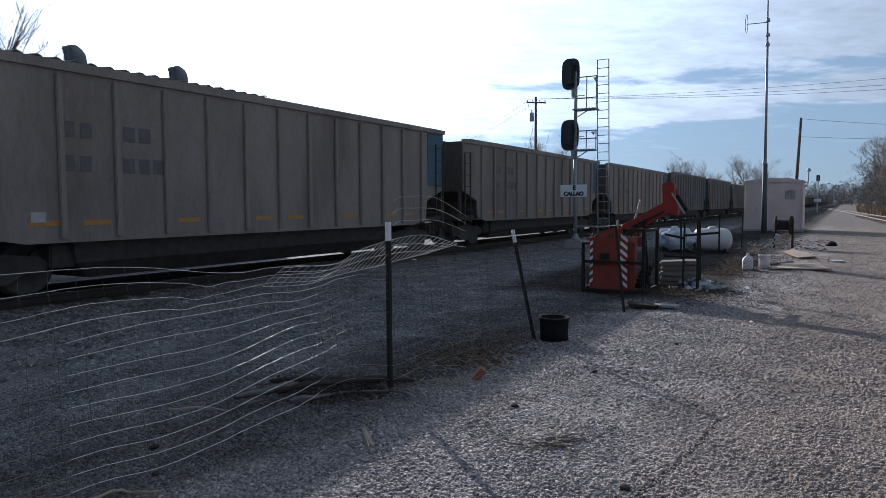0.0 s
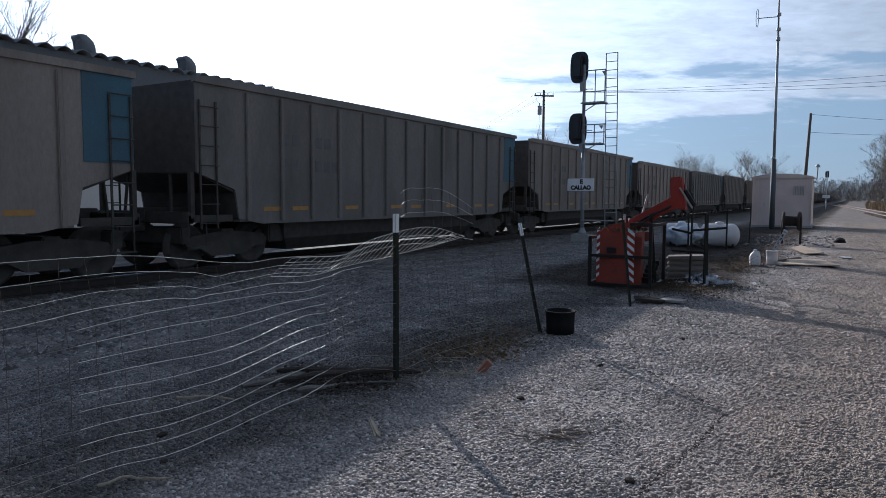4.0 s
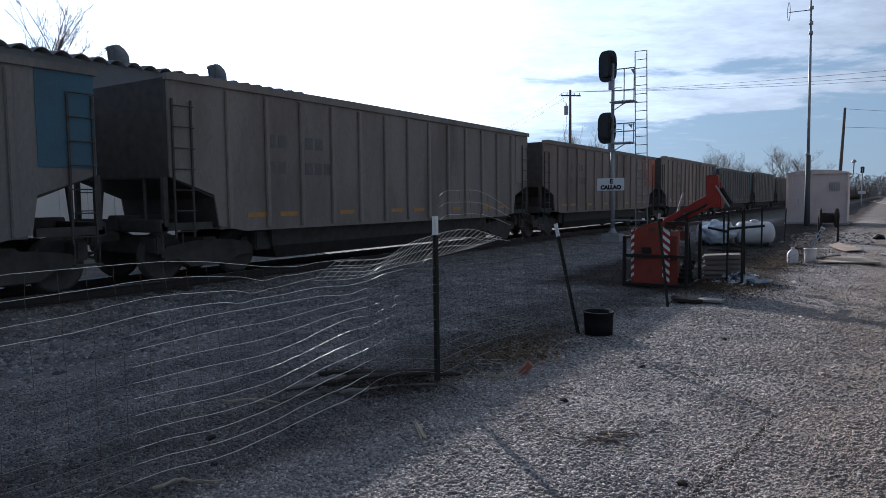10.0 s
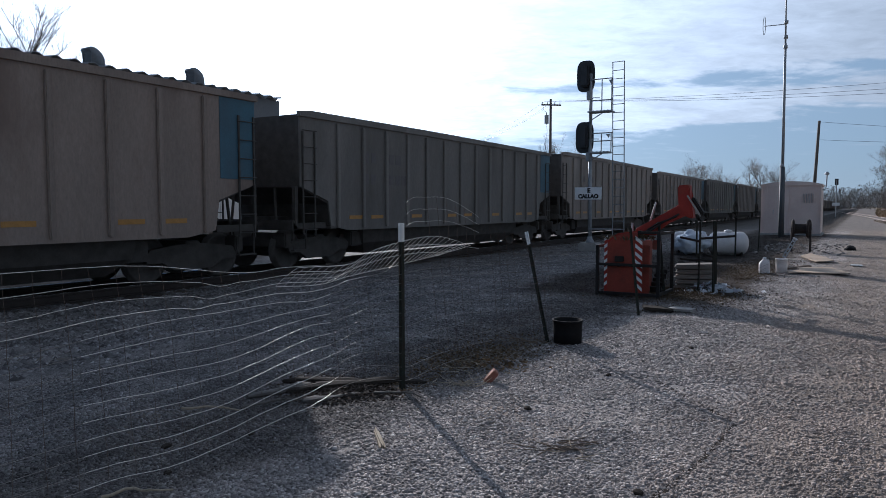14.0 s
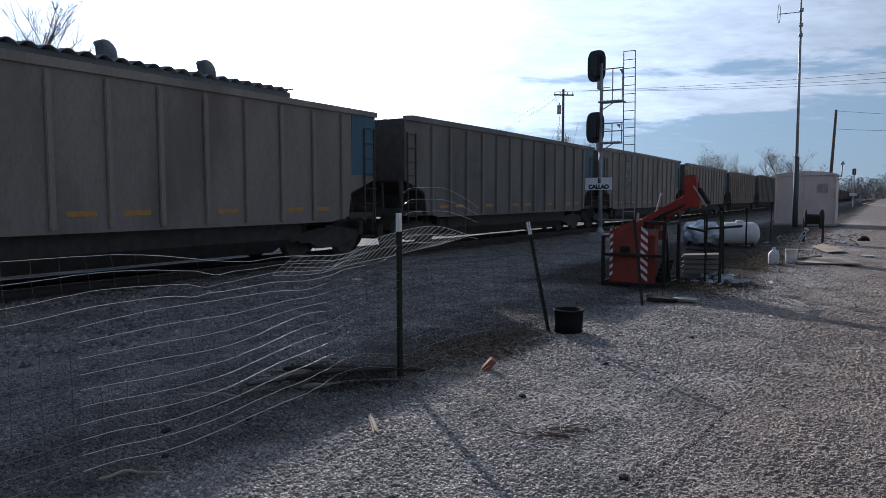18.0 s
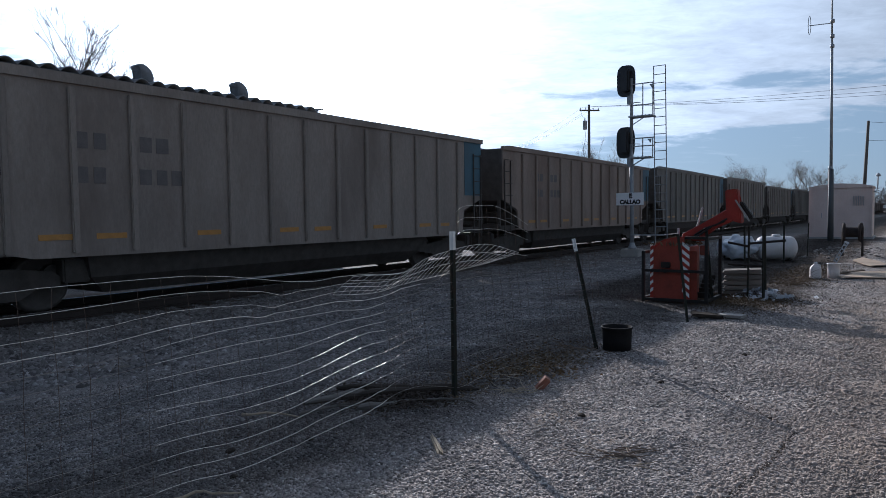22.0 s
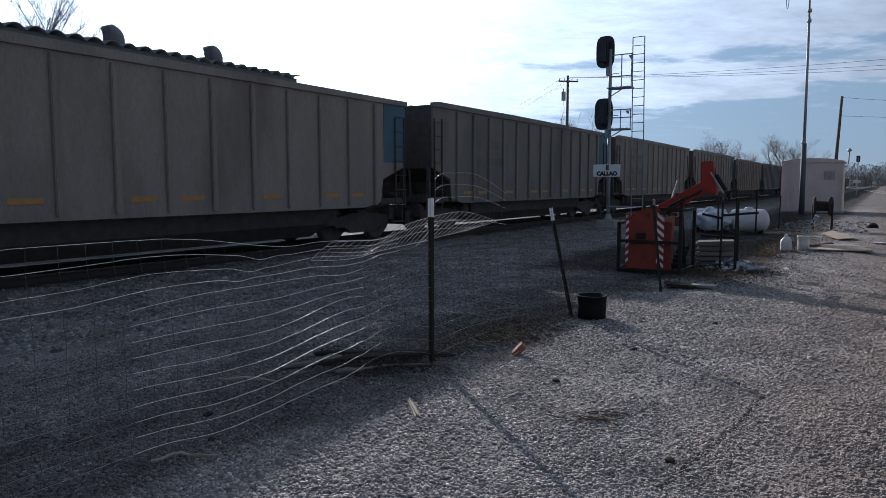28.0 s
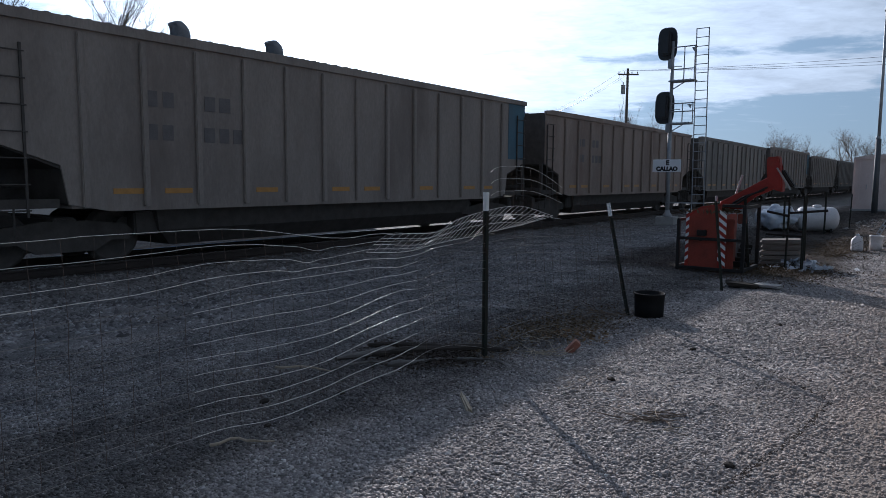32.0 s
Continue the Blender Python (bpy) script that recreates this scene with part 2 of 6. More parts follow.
def raw_mesh(name, V, F, mt, smooth=False):
    """A mesh from arrays of places and of faces with equal corner counts."""
    V, F = np.asarray(V, dtype=np.float32), np.asarray(F, dtype=np.int32)
    me = bpy.data.meshes.new(name)
    me.vertices.add(len(V))
    me.vertices.foreach_set("co", V.ravel())
    k = F.shape[1]
    me.loops.add(F.size)
    me.loops.foreach_set("vertex_index", F.ravel())
    me.polygons.add(len(F))
    me.polygons.foreach_set("loop_start", np.arange(0, F.size, k, dtype=np.int32))
    me.polygons.foreach_set("loop_total", np.full(len(F), k, dtype=np.int32))
    me.update(calc_edges=True)
    me.validate()
    me.materials.append(mt)
    if smooth:
        me.polygons.foreach_set("use_smooth", [True] * len(F))
    return me


# ---------------------------------------------------------------- the plan
RAIL_Z, TRACK_X, GAUGE = 0.10, -12.52, 1.50
CAR_PITCH, FIRST_CENTRE = 15.984, 11.59


def travelled(t):
    """Metres that the train has run at t seconds."""
    return 10.7344 * t + 0.01196 * t ** 2 - 0.0001105 * t ** 3


def smooth(a, b, v):
    k = min(1.0, max(0.0, (v - a) / (b - a)))
    return k * k * (3 - 2 * k)


def ground_z(x, y):
    z = -0.13 * smooth(-6.0, -9.5, x)
    near = smooth(60, 20, abs(y)) * smooth(30, 12, abs(x))
    z += near * 0.03 * (noise.noise((x * 0.5, y * 0.5, 1.0)) + 0.5 * noise.noise((x * 1.7, y * 1.7, 4.0)))
    z += 0.045 * smooth(2.3, 1.5, abs(x - TRACK_X))
    z += 0.6 * smooth(3.0 + 0.02 * y, 9.0 + 0.02 * y, x) * smooth(70, 110, y) + 5.0 * smooth(30, 160, x) * smooth(60, 160, y)
    return z


# ---------------------------------------------------------------- surfaces of the ground
def gravel_material(name, stones):
    mt = bpy.data.materials.new(name)
    mt.use_nodes = True
    nt = mt.node_tree
    nd, ln = nt.nodes, nt.links
    p = nd["Principled BSDF"]
    p.inputs["Roughness"].default_value = 0.85
    p.inputs["Specular IOR Level"].default_value = 0.08
    geo = nd.new("ShaderNodeNewGeometry")
    co = nd.new("ShaderNodeTexCoord")

    def tex(s, d, r=0.6):
        n = nd.new("ShaderNodeTexNoise")
        n.inputs["Scale"].default_value, n.inputs["Detail"].default_value, n.inputs["Roughness"].default_value = s, d, r
        ln.new(co.outputs["Object"], n.inputs["Vector"])
        return n.outputs["Fac"]

    def ramp(v, lo, hi):
        n = nd.new("ShaderNodeMapRange")
        n.interpolation_type = "SMOOTHSTEP"
        n.inputs["From Min"].default_value, n.inputs["From Max"].default_value = lo, hi
        ln.new(v, n.inputs["Value"])
        return n.outputs[0]

    def mix(f, a, b, mode="MIX"):
        n = nd.new("ShaderNodeMix")
        n.data_type, n.blend_type = "RGBA", mode
        for k, v in (("Factor", f), ("A", a), ("B", b)):
            if isinstance(v, tuple):
                n.inputs[k].default_value = (*v, 1)
            elif isinstance(v, float):
                n.inputs[k].default_value = v
            else:
                ln.new(v, n.inputs[k])
        return n.outputs["Result"]

    if stones:
        cr = nd.new("ShaderNodeValToRGB")
        e = cr.color_ramp.elements
        e[0].position, e[0].color = 0.0, (0.13, 0.12, 0.112, 1)
        e[1].position, e[1].color = 1.0, (0.60, 0.565, 0.53, 1)
        for pos, c in ((0.25, (0.22, 0.20, 0.19, 1)), (0.55, (0.32, 0.29, 0.27, 1)), (0.88, (0.43, 0.395, 0.37, 1))):
            k = e.new(pos)
            k.color = c
        ln.new(geo.outputs["Random Per Island"], cr.inputs[0])
        col = mix(0.35, cr.outputs[0], tex(90, 3), "OVERLAY")
        # brown dust on the stones of the driven road
        sp = nd.new("ShaderNodeSeparateXYZ")
        ln.new(co.outputs["Object"], sp.inputs[0])
        rw = nd.new("ShaderNodeMath")
        rw.operation = "MULTIPLY_ADD"
        ln.new(tex(0.35, 4), rw.inputs[0])
        rw.inputs[1].default_value = 2.4
        ln.new(sp.outputs[0], rw.inputs[2])
        col = mix(ramp(rw.outputs[0], -0.6, 0.9), col, mix(0.6, col, (0.31, 0.25, 0.205)))
    else:
        vor = nd.new("ShaderNodeTexVoronoi")
        vor.inputs["Scale"].default_value = 78.0
        ln.new(co.outputs["Object"], vor.inputs["Vector"])
        sepc = nd.new("ShaderNodeSeparateColor")
        ln.new(vor.outputs["Color"], sepc.inputs[0])
        cr = nd.new("ShaderNodeValToRGB")
        e = cr.color_ramp.elements
        e[0].position, e[0].color = 0.0, (0.15, 0.135, 0.125, 1)
        e[1].position, e[1].color = 1.0, (0.42, 0.385, 0.36, 1)
        ln.new(sepc.outputs[0], cr.inputs[0])
        # trodden dirt, fines and leaf litter in broad patches
        dirt = ramp(tex(0.55, 6), 0.50, 0.66)
        col = mix(dirt, cr.outputs[0], (0.23, 0.19, 0.155))
        bp = nd.new("ShaderNodeBump")
        bp.inputs["Strength"].default_value, bp.inputs["Distance"].default_value = 0.9, 0.010
        inv = nd.new("ShaderNodeMath")
        inv.operation = "SUBTRACT"
        inv.inputs[0].default_value = 1.0
        ln.new(vor.outputs["Distance"], inv.inputs[1])
        ln.new(inv.outputs[0], bp.inputs["Height"])
        ln.new(bp.outputs[0], p.inputs["Normal"])
        # the driven road runs on brown fines; far off, dry grass
        sep = nd.new("ShaderNodeSeparateXYZ")
        ln.new(co.outputs["Object"], sep.inputs[0])
        wob = nd.new("ShaderNodeMath")
        wob.operation = "MULTIPLY_ADD"
        ln.new(tex(0.35, 4), wob.inputs[0])
        wob.inputs[1].default_value = 2.4
        ln.new(sep.outputs[0], wob.inputs[2])
        col = mix(ramp(wob.outputs[0], 0.0, 1.2), col, mix(tex(14, 6), (0.19, 0.155, 0.125), (0.29, 0.245, 0.205)))
        col = mix(ramp(sep.outputs[1], 46.0, 60.0), col, mix(tex(2.5, 7), (0.15, 0.135, 0.12), (0.25, 0.22, 0.195)))
        col = mix(ramp(wob.outputs[0], 8.5, 11.0), col, mix(tex(3, 8), (0.17, 0.125, 0.07), (0.27, 0.21, 0.12)))
        col = mix(ramp(wob.outputs[0], -18.5, -20.5), col, mix(tex(3, 8), (0.10, 0.10, 0.05), (0.22, 0.18, 0.10)))
    # dirty stone and soil along the fence and towards the track, plus painted shade
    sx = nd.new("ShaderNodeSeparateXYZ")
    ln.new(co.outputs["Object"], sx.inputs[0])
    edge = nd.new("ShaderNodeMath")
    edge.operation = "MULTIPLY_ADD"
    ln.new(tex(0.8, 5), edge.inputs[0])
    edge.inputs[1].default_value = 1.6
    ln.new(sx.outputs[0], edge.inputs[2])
    # bluish darkening puts the train's shade into the dirty stone
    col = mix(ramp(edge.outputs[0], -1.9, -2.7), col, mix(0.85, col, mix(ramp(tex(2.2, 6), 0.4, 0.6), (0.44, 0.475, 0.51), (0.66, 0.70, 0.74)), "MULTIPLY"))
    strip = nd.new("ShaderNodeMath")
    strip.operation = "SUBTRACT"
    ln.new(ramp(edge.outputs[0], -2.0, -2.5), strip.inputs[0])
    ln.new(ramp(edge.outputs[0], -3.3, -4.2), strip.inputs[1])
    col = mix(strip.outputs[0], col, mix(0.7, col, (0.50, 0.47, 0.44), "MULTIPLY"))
    # bare dark soil and rotted weeds round the scrap, darkened further for its shade
    soil = nd.new("ShaderNodeMath")
    soil.operation = "MULTIPLY"
    gap = nd.new("ShaderNodeMath")
    gap.operation = "SUBTRACT"
    ln.new(ramp(edge.outputs[0], -0.5, -1.3), gap.inputs[0])
    ln.new(ramp(edge.outputs[0], -4.6, -5.6), gap.inputs[1])
    ln.new(gap.outputs[0], soil.inputs[0])
    ln.new(ramp(sx.outputs[1], 10.8, 12.6), soil.inputs[1])
    col = mix(soil.outputs[0], col, mix(0.95, col, (0.21, 0.185, 0.165), "MULTIPLY"))
    col = mix(0.55, col, mix(ramp(tex(1.3, 5), 0.35, 0.65), (0.36, 0.36, 0.36), (0.62, 0.60, 0.58)), "OVERLAY")
    ln.new(col, p.inputs["Base Color"])
    return mt


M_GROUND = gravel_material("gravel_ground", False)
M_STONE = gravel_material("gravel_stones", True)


def axis_lines(lo, hi, fine_lo, fine_hi, step, grow=1.35):
    out = list(np.arange(fine_lo, fine_hi, step))
    d, v = step, fine_hi
    while v < hi:
        out.append(v)
        d *= grow
        v += d
    out.append(hi)
    d, v = step * grow, fine_lo - step
    while v > lo:
        out.append(v)
        d *= grow
        v -= d
    out.append(lo)
    return sorted(out)


def build_ground():
    xs, ys = axis_lines(-1500, 1500, -16, 8, 0.22), axis_lines(-1200, 2600, -4, 34, 0.22)
    V = [(x, y, ground_z(x, y)) for y in ys for x in xs]
    n = len(xs)
    F = [(j * n + i, j * n + i + 1, (j + 1) * n + i + 1, (j + 1) * n + i) for j in range(len(ys) - 1) for i in range(n - 1)]
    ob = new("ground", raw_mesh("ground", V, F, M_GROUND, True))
    tagged(ob, "pinkish grey crushed-stone yard with brown driven ruts", "ground", kind="structure")


def build_stones():
    """Loose crushed stone, thick near the eye and thinner far off: flat-topped chips near, plain points far."""
    rng = np.random.default_rng(7)
    chip = np.array([(cos(pi / 2 * k), sin(pi / 2 * k), -0.35) for k in range(4)] + [(0.66 * cos(pi / 2 * k), 0.66 * sin(pi / 2 * k), 0.62) for k in range(4)], dtype=np.float32)
    chip_faces = np.array([(k, (k + 1) % 4, 4 + (k + 1) % 4, 4 + k) for k in range(4)] + [(4, 5, 6, 7)], dtype=np.int32)
    point = np.array([(cos(2 * pi * k / 5), sin(2 * pi * k / 5), -0.35) for k in range(5)] + [(0, 0, 1)], dtype=np.float32)
    point_faces = np.array([(k, (k + 1) % 5, 5) for k in range(5)], dtype=np.int32)
    zones = [  # x range, y range, count, size, whether flat-topped
        (-6.5, 3.0, 0.2, 6.0, 250000, 0.0086, True),
        (-9.0, 2.5, 6.0, 11.0, 135000, 0.0112, True),
        (-11.0, 3.0, 11.0, 20.0, 80000, 0.0160, False),
        (-11.65, -6.5, 1.0, 13.0, 30000, 0.0220, False),
        (-11.3, 3.0, 20.0, 40.0, 30000, 0.0220, False),
    ]
    heaps = {True: ([], []), False: ([], [])}
    for x0, x1, y0, y1, n, size, flat in zones:
        base, faces = (chip, chip_faces) if flat else (point, point_faces)
        c = len(base)
        p = np.stack([rng.uniform(x0, x1, n), rng.uniform(y0, y1, n)], 1)
        keep = np.array([noise.noise((a * 0.9, b * 0.9, 9.0)) + 0.35 * noise.noise((a * 3, b * 3, 2.0)) > rng.uniform(-1.1, 0.15) for a, b in p])
        keep &= (p[:, 0] < -0.75 + 0.25 * np.sin(p[:, 1] * 0.8)) | (rng.uniform(0, 1, len(p)) < 0.55)
        # few stones show on the soil round the scrap
        keep &= ~((p[:, 1] > 12.0) & (p[:, 1] < 17.5) & (p[:, 0] > -4.4) & (p[:, 0] < -1.9) & (rng.uniform(0, 1, len(p)) < 0.6))
        if y0 < 2:
            keep &= (p[:, 1] > y0 + rng.exponential(0.55, len(p))) & (p[:, 0] < x1 - rng.exponential(0.5, len(p)))
        p = p[keep]
        n = len(p)
        z = np.array([ground_z(a, b) for a, b in p])
        s = size * rng.lognormal(0, 0.25, n)
        v = base[None] * rng.uniform(0.7, 1.25, (n, c, 1)) + rng.normal(0, 0.17, (n, c, 3))
        v *= s[:, None, None]
        v[:, :, 0] *= rng.uniform(0.9, 1.75, n)[:, None]
        v[:, :, 2] *= rng.uniform(0.45, 0.85, n)[:, None]
        a = rng.uniform(0, 2 * pi, n)
        ca, sa = np.cos(a)[:, None], np.sin(a)[:, None]
        w = np.stack([v[:, :, 0] * ca - v[:, :, 1] * sa, v[:, :, 0] * sa + v[:, :, 1] * ca, v[:, :, 2]], 2)
        w += np.stack([p[:, 0], p[:, 1], z + s * 0.22], 1)[:, None, :]
        V, Q = heaps[flat]
        off = sum(len(q) for q in V)
        V.append(w.reshape(-1, 3))
        Q.append((faces[None] + (np.arange(n) * c)[:, None, None]).reshape(-1, faces.shape[1]) + off)
    for flat, label in ((True, "loose flat-sided grey and pinkish crushed limestone"), (False, "loose angular grey crushed stone towards the track")):
        V, Q = heaps[flat]
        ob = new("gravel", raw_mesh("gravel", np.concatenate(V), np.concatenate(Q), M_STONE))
        tagged(ob, label, "gravel", kind="stuff")


build_ground()
build_stones()

# ---------------------------------------------------------------- the railway track
M_RAIL = material("rail_steel", (0.055, 0.042, 0.035), (0.035, 0.028, 0.024), rough=0.75, metal=0.2, scale=3, fine=40, bump=0.1)
M_RAILTOP = material("rail_polished", (0.75, 0.74, 0.72), (0.6, 0.6, 0.6), rough=0.16, metal=1.0, scale=3, fine=40, bump=0.02)
M_TIE = material("creosoted_wood", (0.09, 0.07, 0.055), (0.05, 0.042, 0.036), rough=0.85, scale=4, fine=50, bump=0.4, spread=0.25, stretch=(1, 6, 6))


def build_track():
    track = thing("railway_track", pose(TRACK_X, 0, RAIL_Z), "straight railway track with polished steel rails on dark ties", "railway track", kind="structure")
    for sx in (-1, 1):
        bm = bmn()
        prof = [(-0.07, -0.172), (0.07, -0.172), (0.07, -0.155), (0.012, -0.14), (0.012, -0.045), (0.036, -0.036), (0.036, -0.004), (-0.036, -0.004), (-0.036, -0.036), (-0.012, -0.045), (-0.012, -0.14), (-0.07, -0.155)]
        prism(bm, [(sx * GAUGE / 2 + u, v) for u, v in prof], -160, 600)
        rail = part("rail", bm, M_RAIL, track)
        bm = bmn()
        prism(bm, [(sx * GAUGE / 2 + u, v) for u, v in ((-0.035, -0.0041), (0.035, -0.0041), (0.031, -0.0022), (0.018, 0.0006), (0.006, 0.0016), (-0.006, 0.0016), (-0.018, 0.0006), (-0.031, -0.0022))], -160, 600)
        part("rail_head", bm, M_RAILTOP, rail, "polished running surface", True)
    bm = bmn()
    box(bm, (0, 0, 0), (2.6, 0.22, 0.14), bevel=0.012)
    tie = mesh_of(bm, M_TIE, "tie")
    rng = random.Random(3)
    for i in range(150):
        part("tie", tie, None, track, at=pose(rng.uniform(-0.04, 0.04), -14 + i * 0.52, -0.245, 0, 0, rng.uniform(-1.5, 1.5)))


build_track()

# ---------------------------------------------------------------- the coal train
M_CAR = material("weathered_car_steel", (0.31, 0.27, 0.237), (0.23, 0.20, 0.178), rough=0.65, metal=0.1, scale=0.9, fine=26, bump=0.08, spread=0.10,
                 stain=(0.17, 0.14, 0.12), stain_at=(0.5, 0.75), stretch=(1, 1, 0.35))
M_CARGREY = material("dusty_grey_car_steel", (0.24, 0.22, 0.20), (0.18, 0.167, 0.152), rough=0.65, metal=0.1, scale=0.9, fine=26, bump=0.08, spread=0.10,
                     stain=(0.13, 0.12, 0.105), stain_at=(0.5, 0.75), stretch=(1, 1, 0.35))
M_CARRUST = material("rust_brown_car_steel", (0.315, 0.25, 0.21), (0.235, 0.19, 0.16), rough=0.65, metal=0.1, scale=0.9, fine=26, bump=0.08, spread=0.10,
                     stain=(0.17, 0.12, 0.095), stain_at=(0.5, 0.75), stretch=(1, 1, 0.35))
M_CARDARK = material("truck_and_shaded_end_steel", (0.10, 0.09, 0.08), (0.06, 0.054, 0.048), rough=0.7, metal=0.3, scale=5, fine=50, bump=0.2)
M_COAL = material("coal", (0.02, 0.02, 0.022), (0.045, 0.045, 0.048), rough=0.5, scale=8, fine=30, bump=0.8, dist=0.05)
M_YELLOW = material("yellow_reflector", (0.50, 0.26, 0.06), (0.38, 0.20, 0.05), rough=0.35, scale=8, fine=60, bump=0.05)
M_MARK = material("mark_paint", (0.12, 0.11, 0.11), (0.16, 0.145, 0.14), rough=0.6, scale=6, fine=60, bump=0.05)
M_WHITEMARK = material("white_mark_paint", (0.55, 0.55, 0.53), (0.4, 0.4, 0.39), rough=0.6, scale=6, fine=60, bump=0.05)
M_ORANGE = material("orange_end_paint", (0.42, 0.10, 0.035), (0.28, 0.075, 0.03), rough=0.55, scale=1.5, fine=30, bump=0.06)
M_BLUE = material("blue_end_paint", (0.06, 0.15, 0.21), (0.06, 0.11, 0.15), rough=0.55, scale=1.5, fine=30, bump=0.06)
M_GRAF = material("pale_spray_paint", (0.48, 0.54, 0.60), (0.32, 0.38, 0.46), rough=0.5, scale=2.5, fine=30, bump=0.03)


def hopper_meshes(drop, steel):
    """The shared meshes of a hopper car; drop lowers its sides, steel is their paint. Local: y along the track, z up from the rail."""
    M = {}
    bm = bmn()
    outline = [(-7.31, 3.76), (-7.0, 3.80), (-2.0, 3.81), (6.6, 3.77), (7.31, 3.77), (7.31, 1.95), (6.35, 1.62), (6.25, 1.02), (5.6, 0.90), (-5.6, 0.90), (-6.25, 1.02), (-6.35, 1.62), (-7.31, 1.95)]
    outline = [(y, z - drop if z > 3 else z) for y, z in outline]
    prism(bm, outline, -0.02, 0.02, "x")
    M["side"] = mesh_of(bm, steel, "side_sheet")
    # end sheets take the dark steel to put in the shade between cars
    for key, top in (("end_lo", 3.73 - drop), ("end_hi", 3.75 - drop)):
        bm = bmn()
        box(bm, (0, 0, (top + 1.95) / 2), (2.998, 0.04, top - 1.95))
        M[key] = mesh_of(bm, M_CARDARK, "end_sheet")
    bm = bmn()
    prism(bm, [(7.27, 1.96), (6.3, 1.60), (6.21, 1.02), (6.25, 1.02), (6.34, 1.56), (7.27, 1.92)], -1.499, 1.499, "x")
    M["slope"] = mesh_of(bm, M_CARDARK, "slope_sheet")
    bm = bmn()
    box(bm, (0, 0, 0.98), (2.998, 12.4, 0.05))
    M["floor"] = mesh_of(bm, steel, "floor_sheet")
    bm = bmn()
    A = [(x, y, z) for z, hx, hy in ((0.95, 1.30, 4.7), (0.53, 1.22, 4.6), (0.235, 0.95, 4.25)) for x, y in ((-hx, -hy), (hx, -hy), (hx, hy), (-hx, hy))]
    vs = [bm.verts.new(p) for p in A]
    for r in (0, 4):
        for i in range(4):
            bm.faces.new((vs[r + i], vs[r + (i + 1) % 4], vs[r + 4 + (i + 1) % 4], vs[r + 4 + i]))
    bm.faces.new(vs[8:12])
    bm.faces.new(vs[0:4][::-1])
    M["tub"] = mesh_of(bm, M_CARDARK, "tub")
    bm = bmn()
    nx, ny = 9, 44
    rng = random.Random(5)
    g = [[bm.verts.new((-1.48 + 2.96 * i / (nx - 1), -7.22 + 14.44 * j / (ny - 1),
          3.45 - drop + 0.42 * sin(pi * i / (nx - 1)) * min(1, 5 * sin(pi * j / (ny - 1))) + rng.uniform(-0.05, 0.05))) for i in range(nx)] for j in range(ny)]
    for j in range(ny - 1):
        for i in range(nx - 1):
            bm.faces.new((g[j][i], g[j][i + 1], g[j + 1][i + 1], g[j + 1][i]))
    M["coal"] = mesh_of(bm, M_COAL, "coal_load")
    bm = bmn()
    box(bm, (0, 0, 2.30 - drop / 2), (0.06, 0.11, 2.66 - drop), bevel=0.015)
    M["post"] = mesh_of(bm, steel, "side_post")
    bm = bmn()
    prism(bm, [(y, z - drop) for y, z in ((-7.0, 3.68), (6.6, 3.68), (7.36, 3.68), (7.36, 3.80), (-2, 3.84), (-7.0, 3.83), (-7.36, 3.79), (-7.36, 3.68))], -0.05, 0.05, "x")
    M["chord"] = mesh_of(bm, steel, "top_chord")
    bm = bmn()
    box(bm, (0, 0, 1.10), (0.35, 15.0, 0.30), bevel=0.02)
    M["sill"] = mesh_of(bm, M_CARDARK, "centre_sill")
    bm = bmn()
    box(bm, (0, 0, 1.06), (2.9, 0.16, 0.24), bevel=0.02)
    box(bm, (-1.40, -0.5, 1.04), (0.10, 1.1, 0.14))
    box(bm, (1.40, -0.5, 1.04), (0.10, 1.1, 0.14))
    for x in (-1.42, 1.42):
        box(bm, (x, -0.04, 1.50), (0.09, 0.09, 0.9))
    for x in (-0.75, 0.75):
        rod(bm, (x, -0.1, 1.1), (x * 0.9, -0.15, 2.0), 0.035)
    M["end_frame"] = mesh_of(bm, M_CARDARK, "end_frame")
    bm = bmn()
    for y in (-0.2, 0.2):
        box(bm, (0, y, 2.1 - drop / 2), (0.03, 0.035, 2.5 - drop))
    for i in range(7):
        rod(bm, (0.03, -0.24, 0.95 + 0.38 * i), (0.03, 0.24, 0.95 + 0.38 * i), 0.011, 6)
    M["ladder"] = mesh_of(bm, M_CARDARK, "ladder")
    # truck
    bm = bmn()
    for sx in (-1, 1):
        prism(bm, [(-1.12, 0.54), (-0.98, 0.66), (-0.35, 0.74), (0.35, 0.74), (0.98, 0.66), (1.12, 0.54), (1.05, 0.40), (0.72, 0.40), (0.45, 0.24), (-0.45, 0.24), (-0.72, 0.40), (-1.05, 0.40)], sx * 0.93, sx * 1.05, "x")
        for k in (-0.12, 0.0, 0.12):
            rod(bm, (sx * 1.0, k, 0.3), (sx * 1.0, k, 0.62), 0.05, 8)
    box(bm, (0, 0, 0.68), (2.1, 0.36, 0.24), bevel=0.03)
    for y in (-0.89, 0.89):
        rod(bm, (-0.95, y, 0.46), (0.95, y, 0.46), 0.07, 10)
    for y in (-0.46, 0.46):
        box(bm, (0, y, 0.36), (1.75, 0.14, 0.22), bevel=0.02)
    box(bm, (0, 0, 0.42), (1.9, 0.5, 0.30), bevel=0.03)
    M["truck"] = mesh_of(bm, M_CARDARK, "truck")
    bm = bmn()
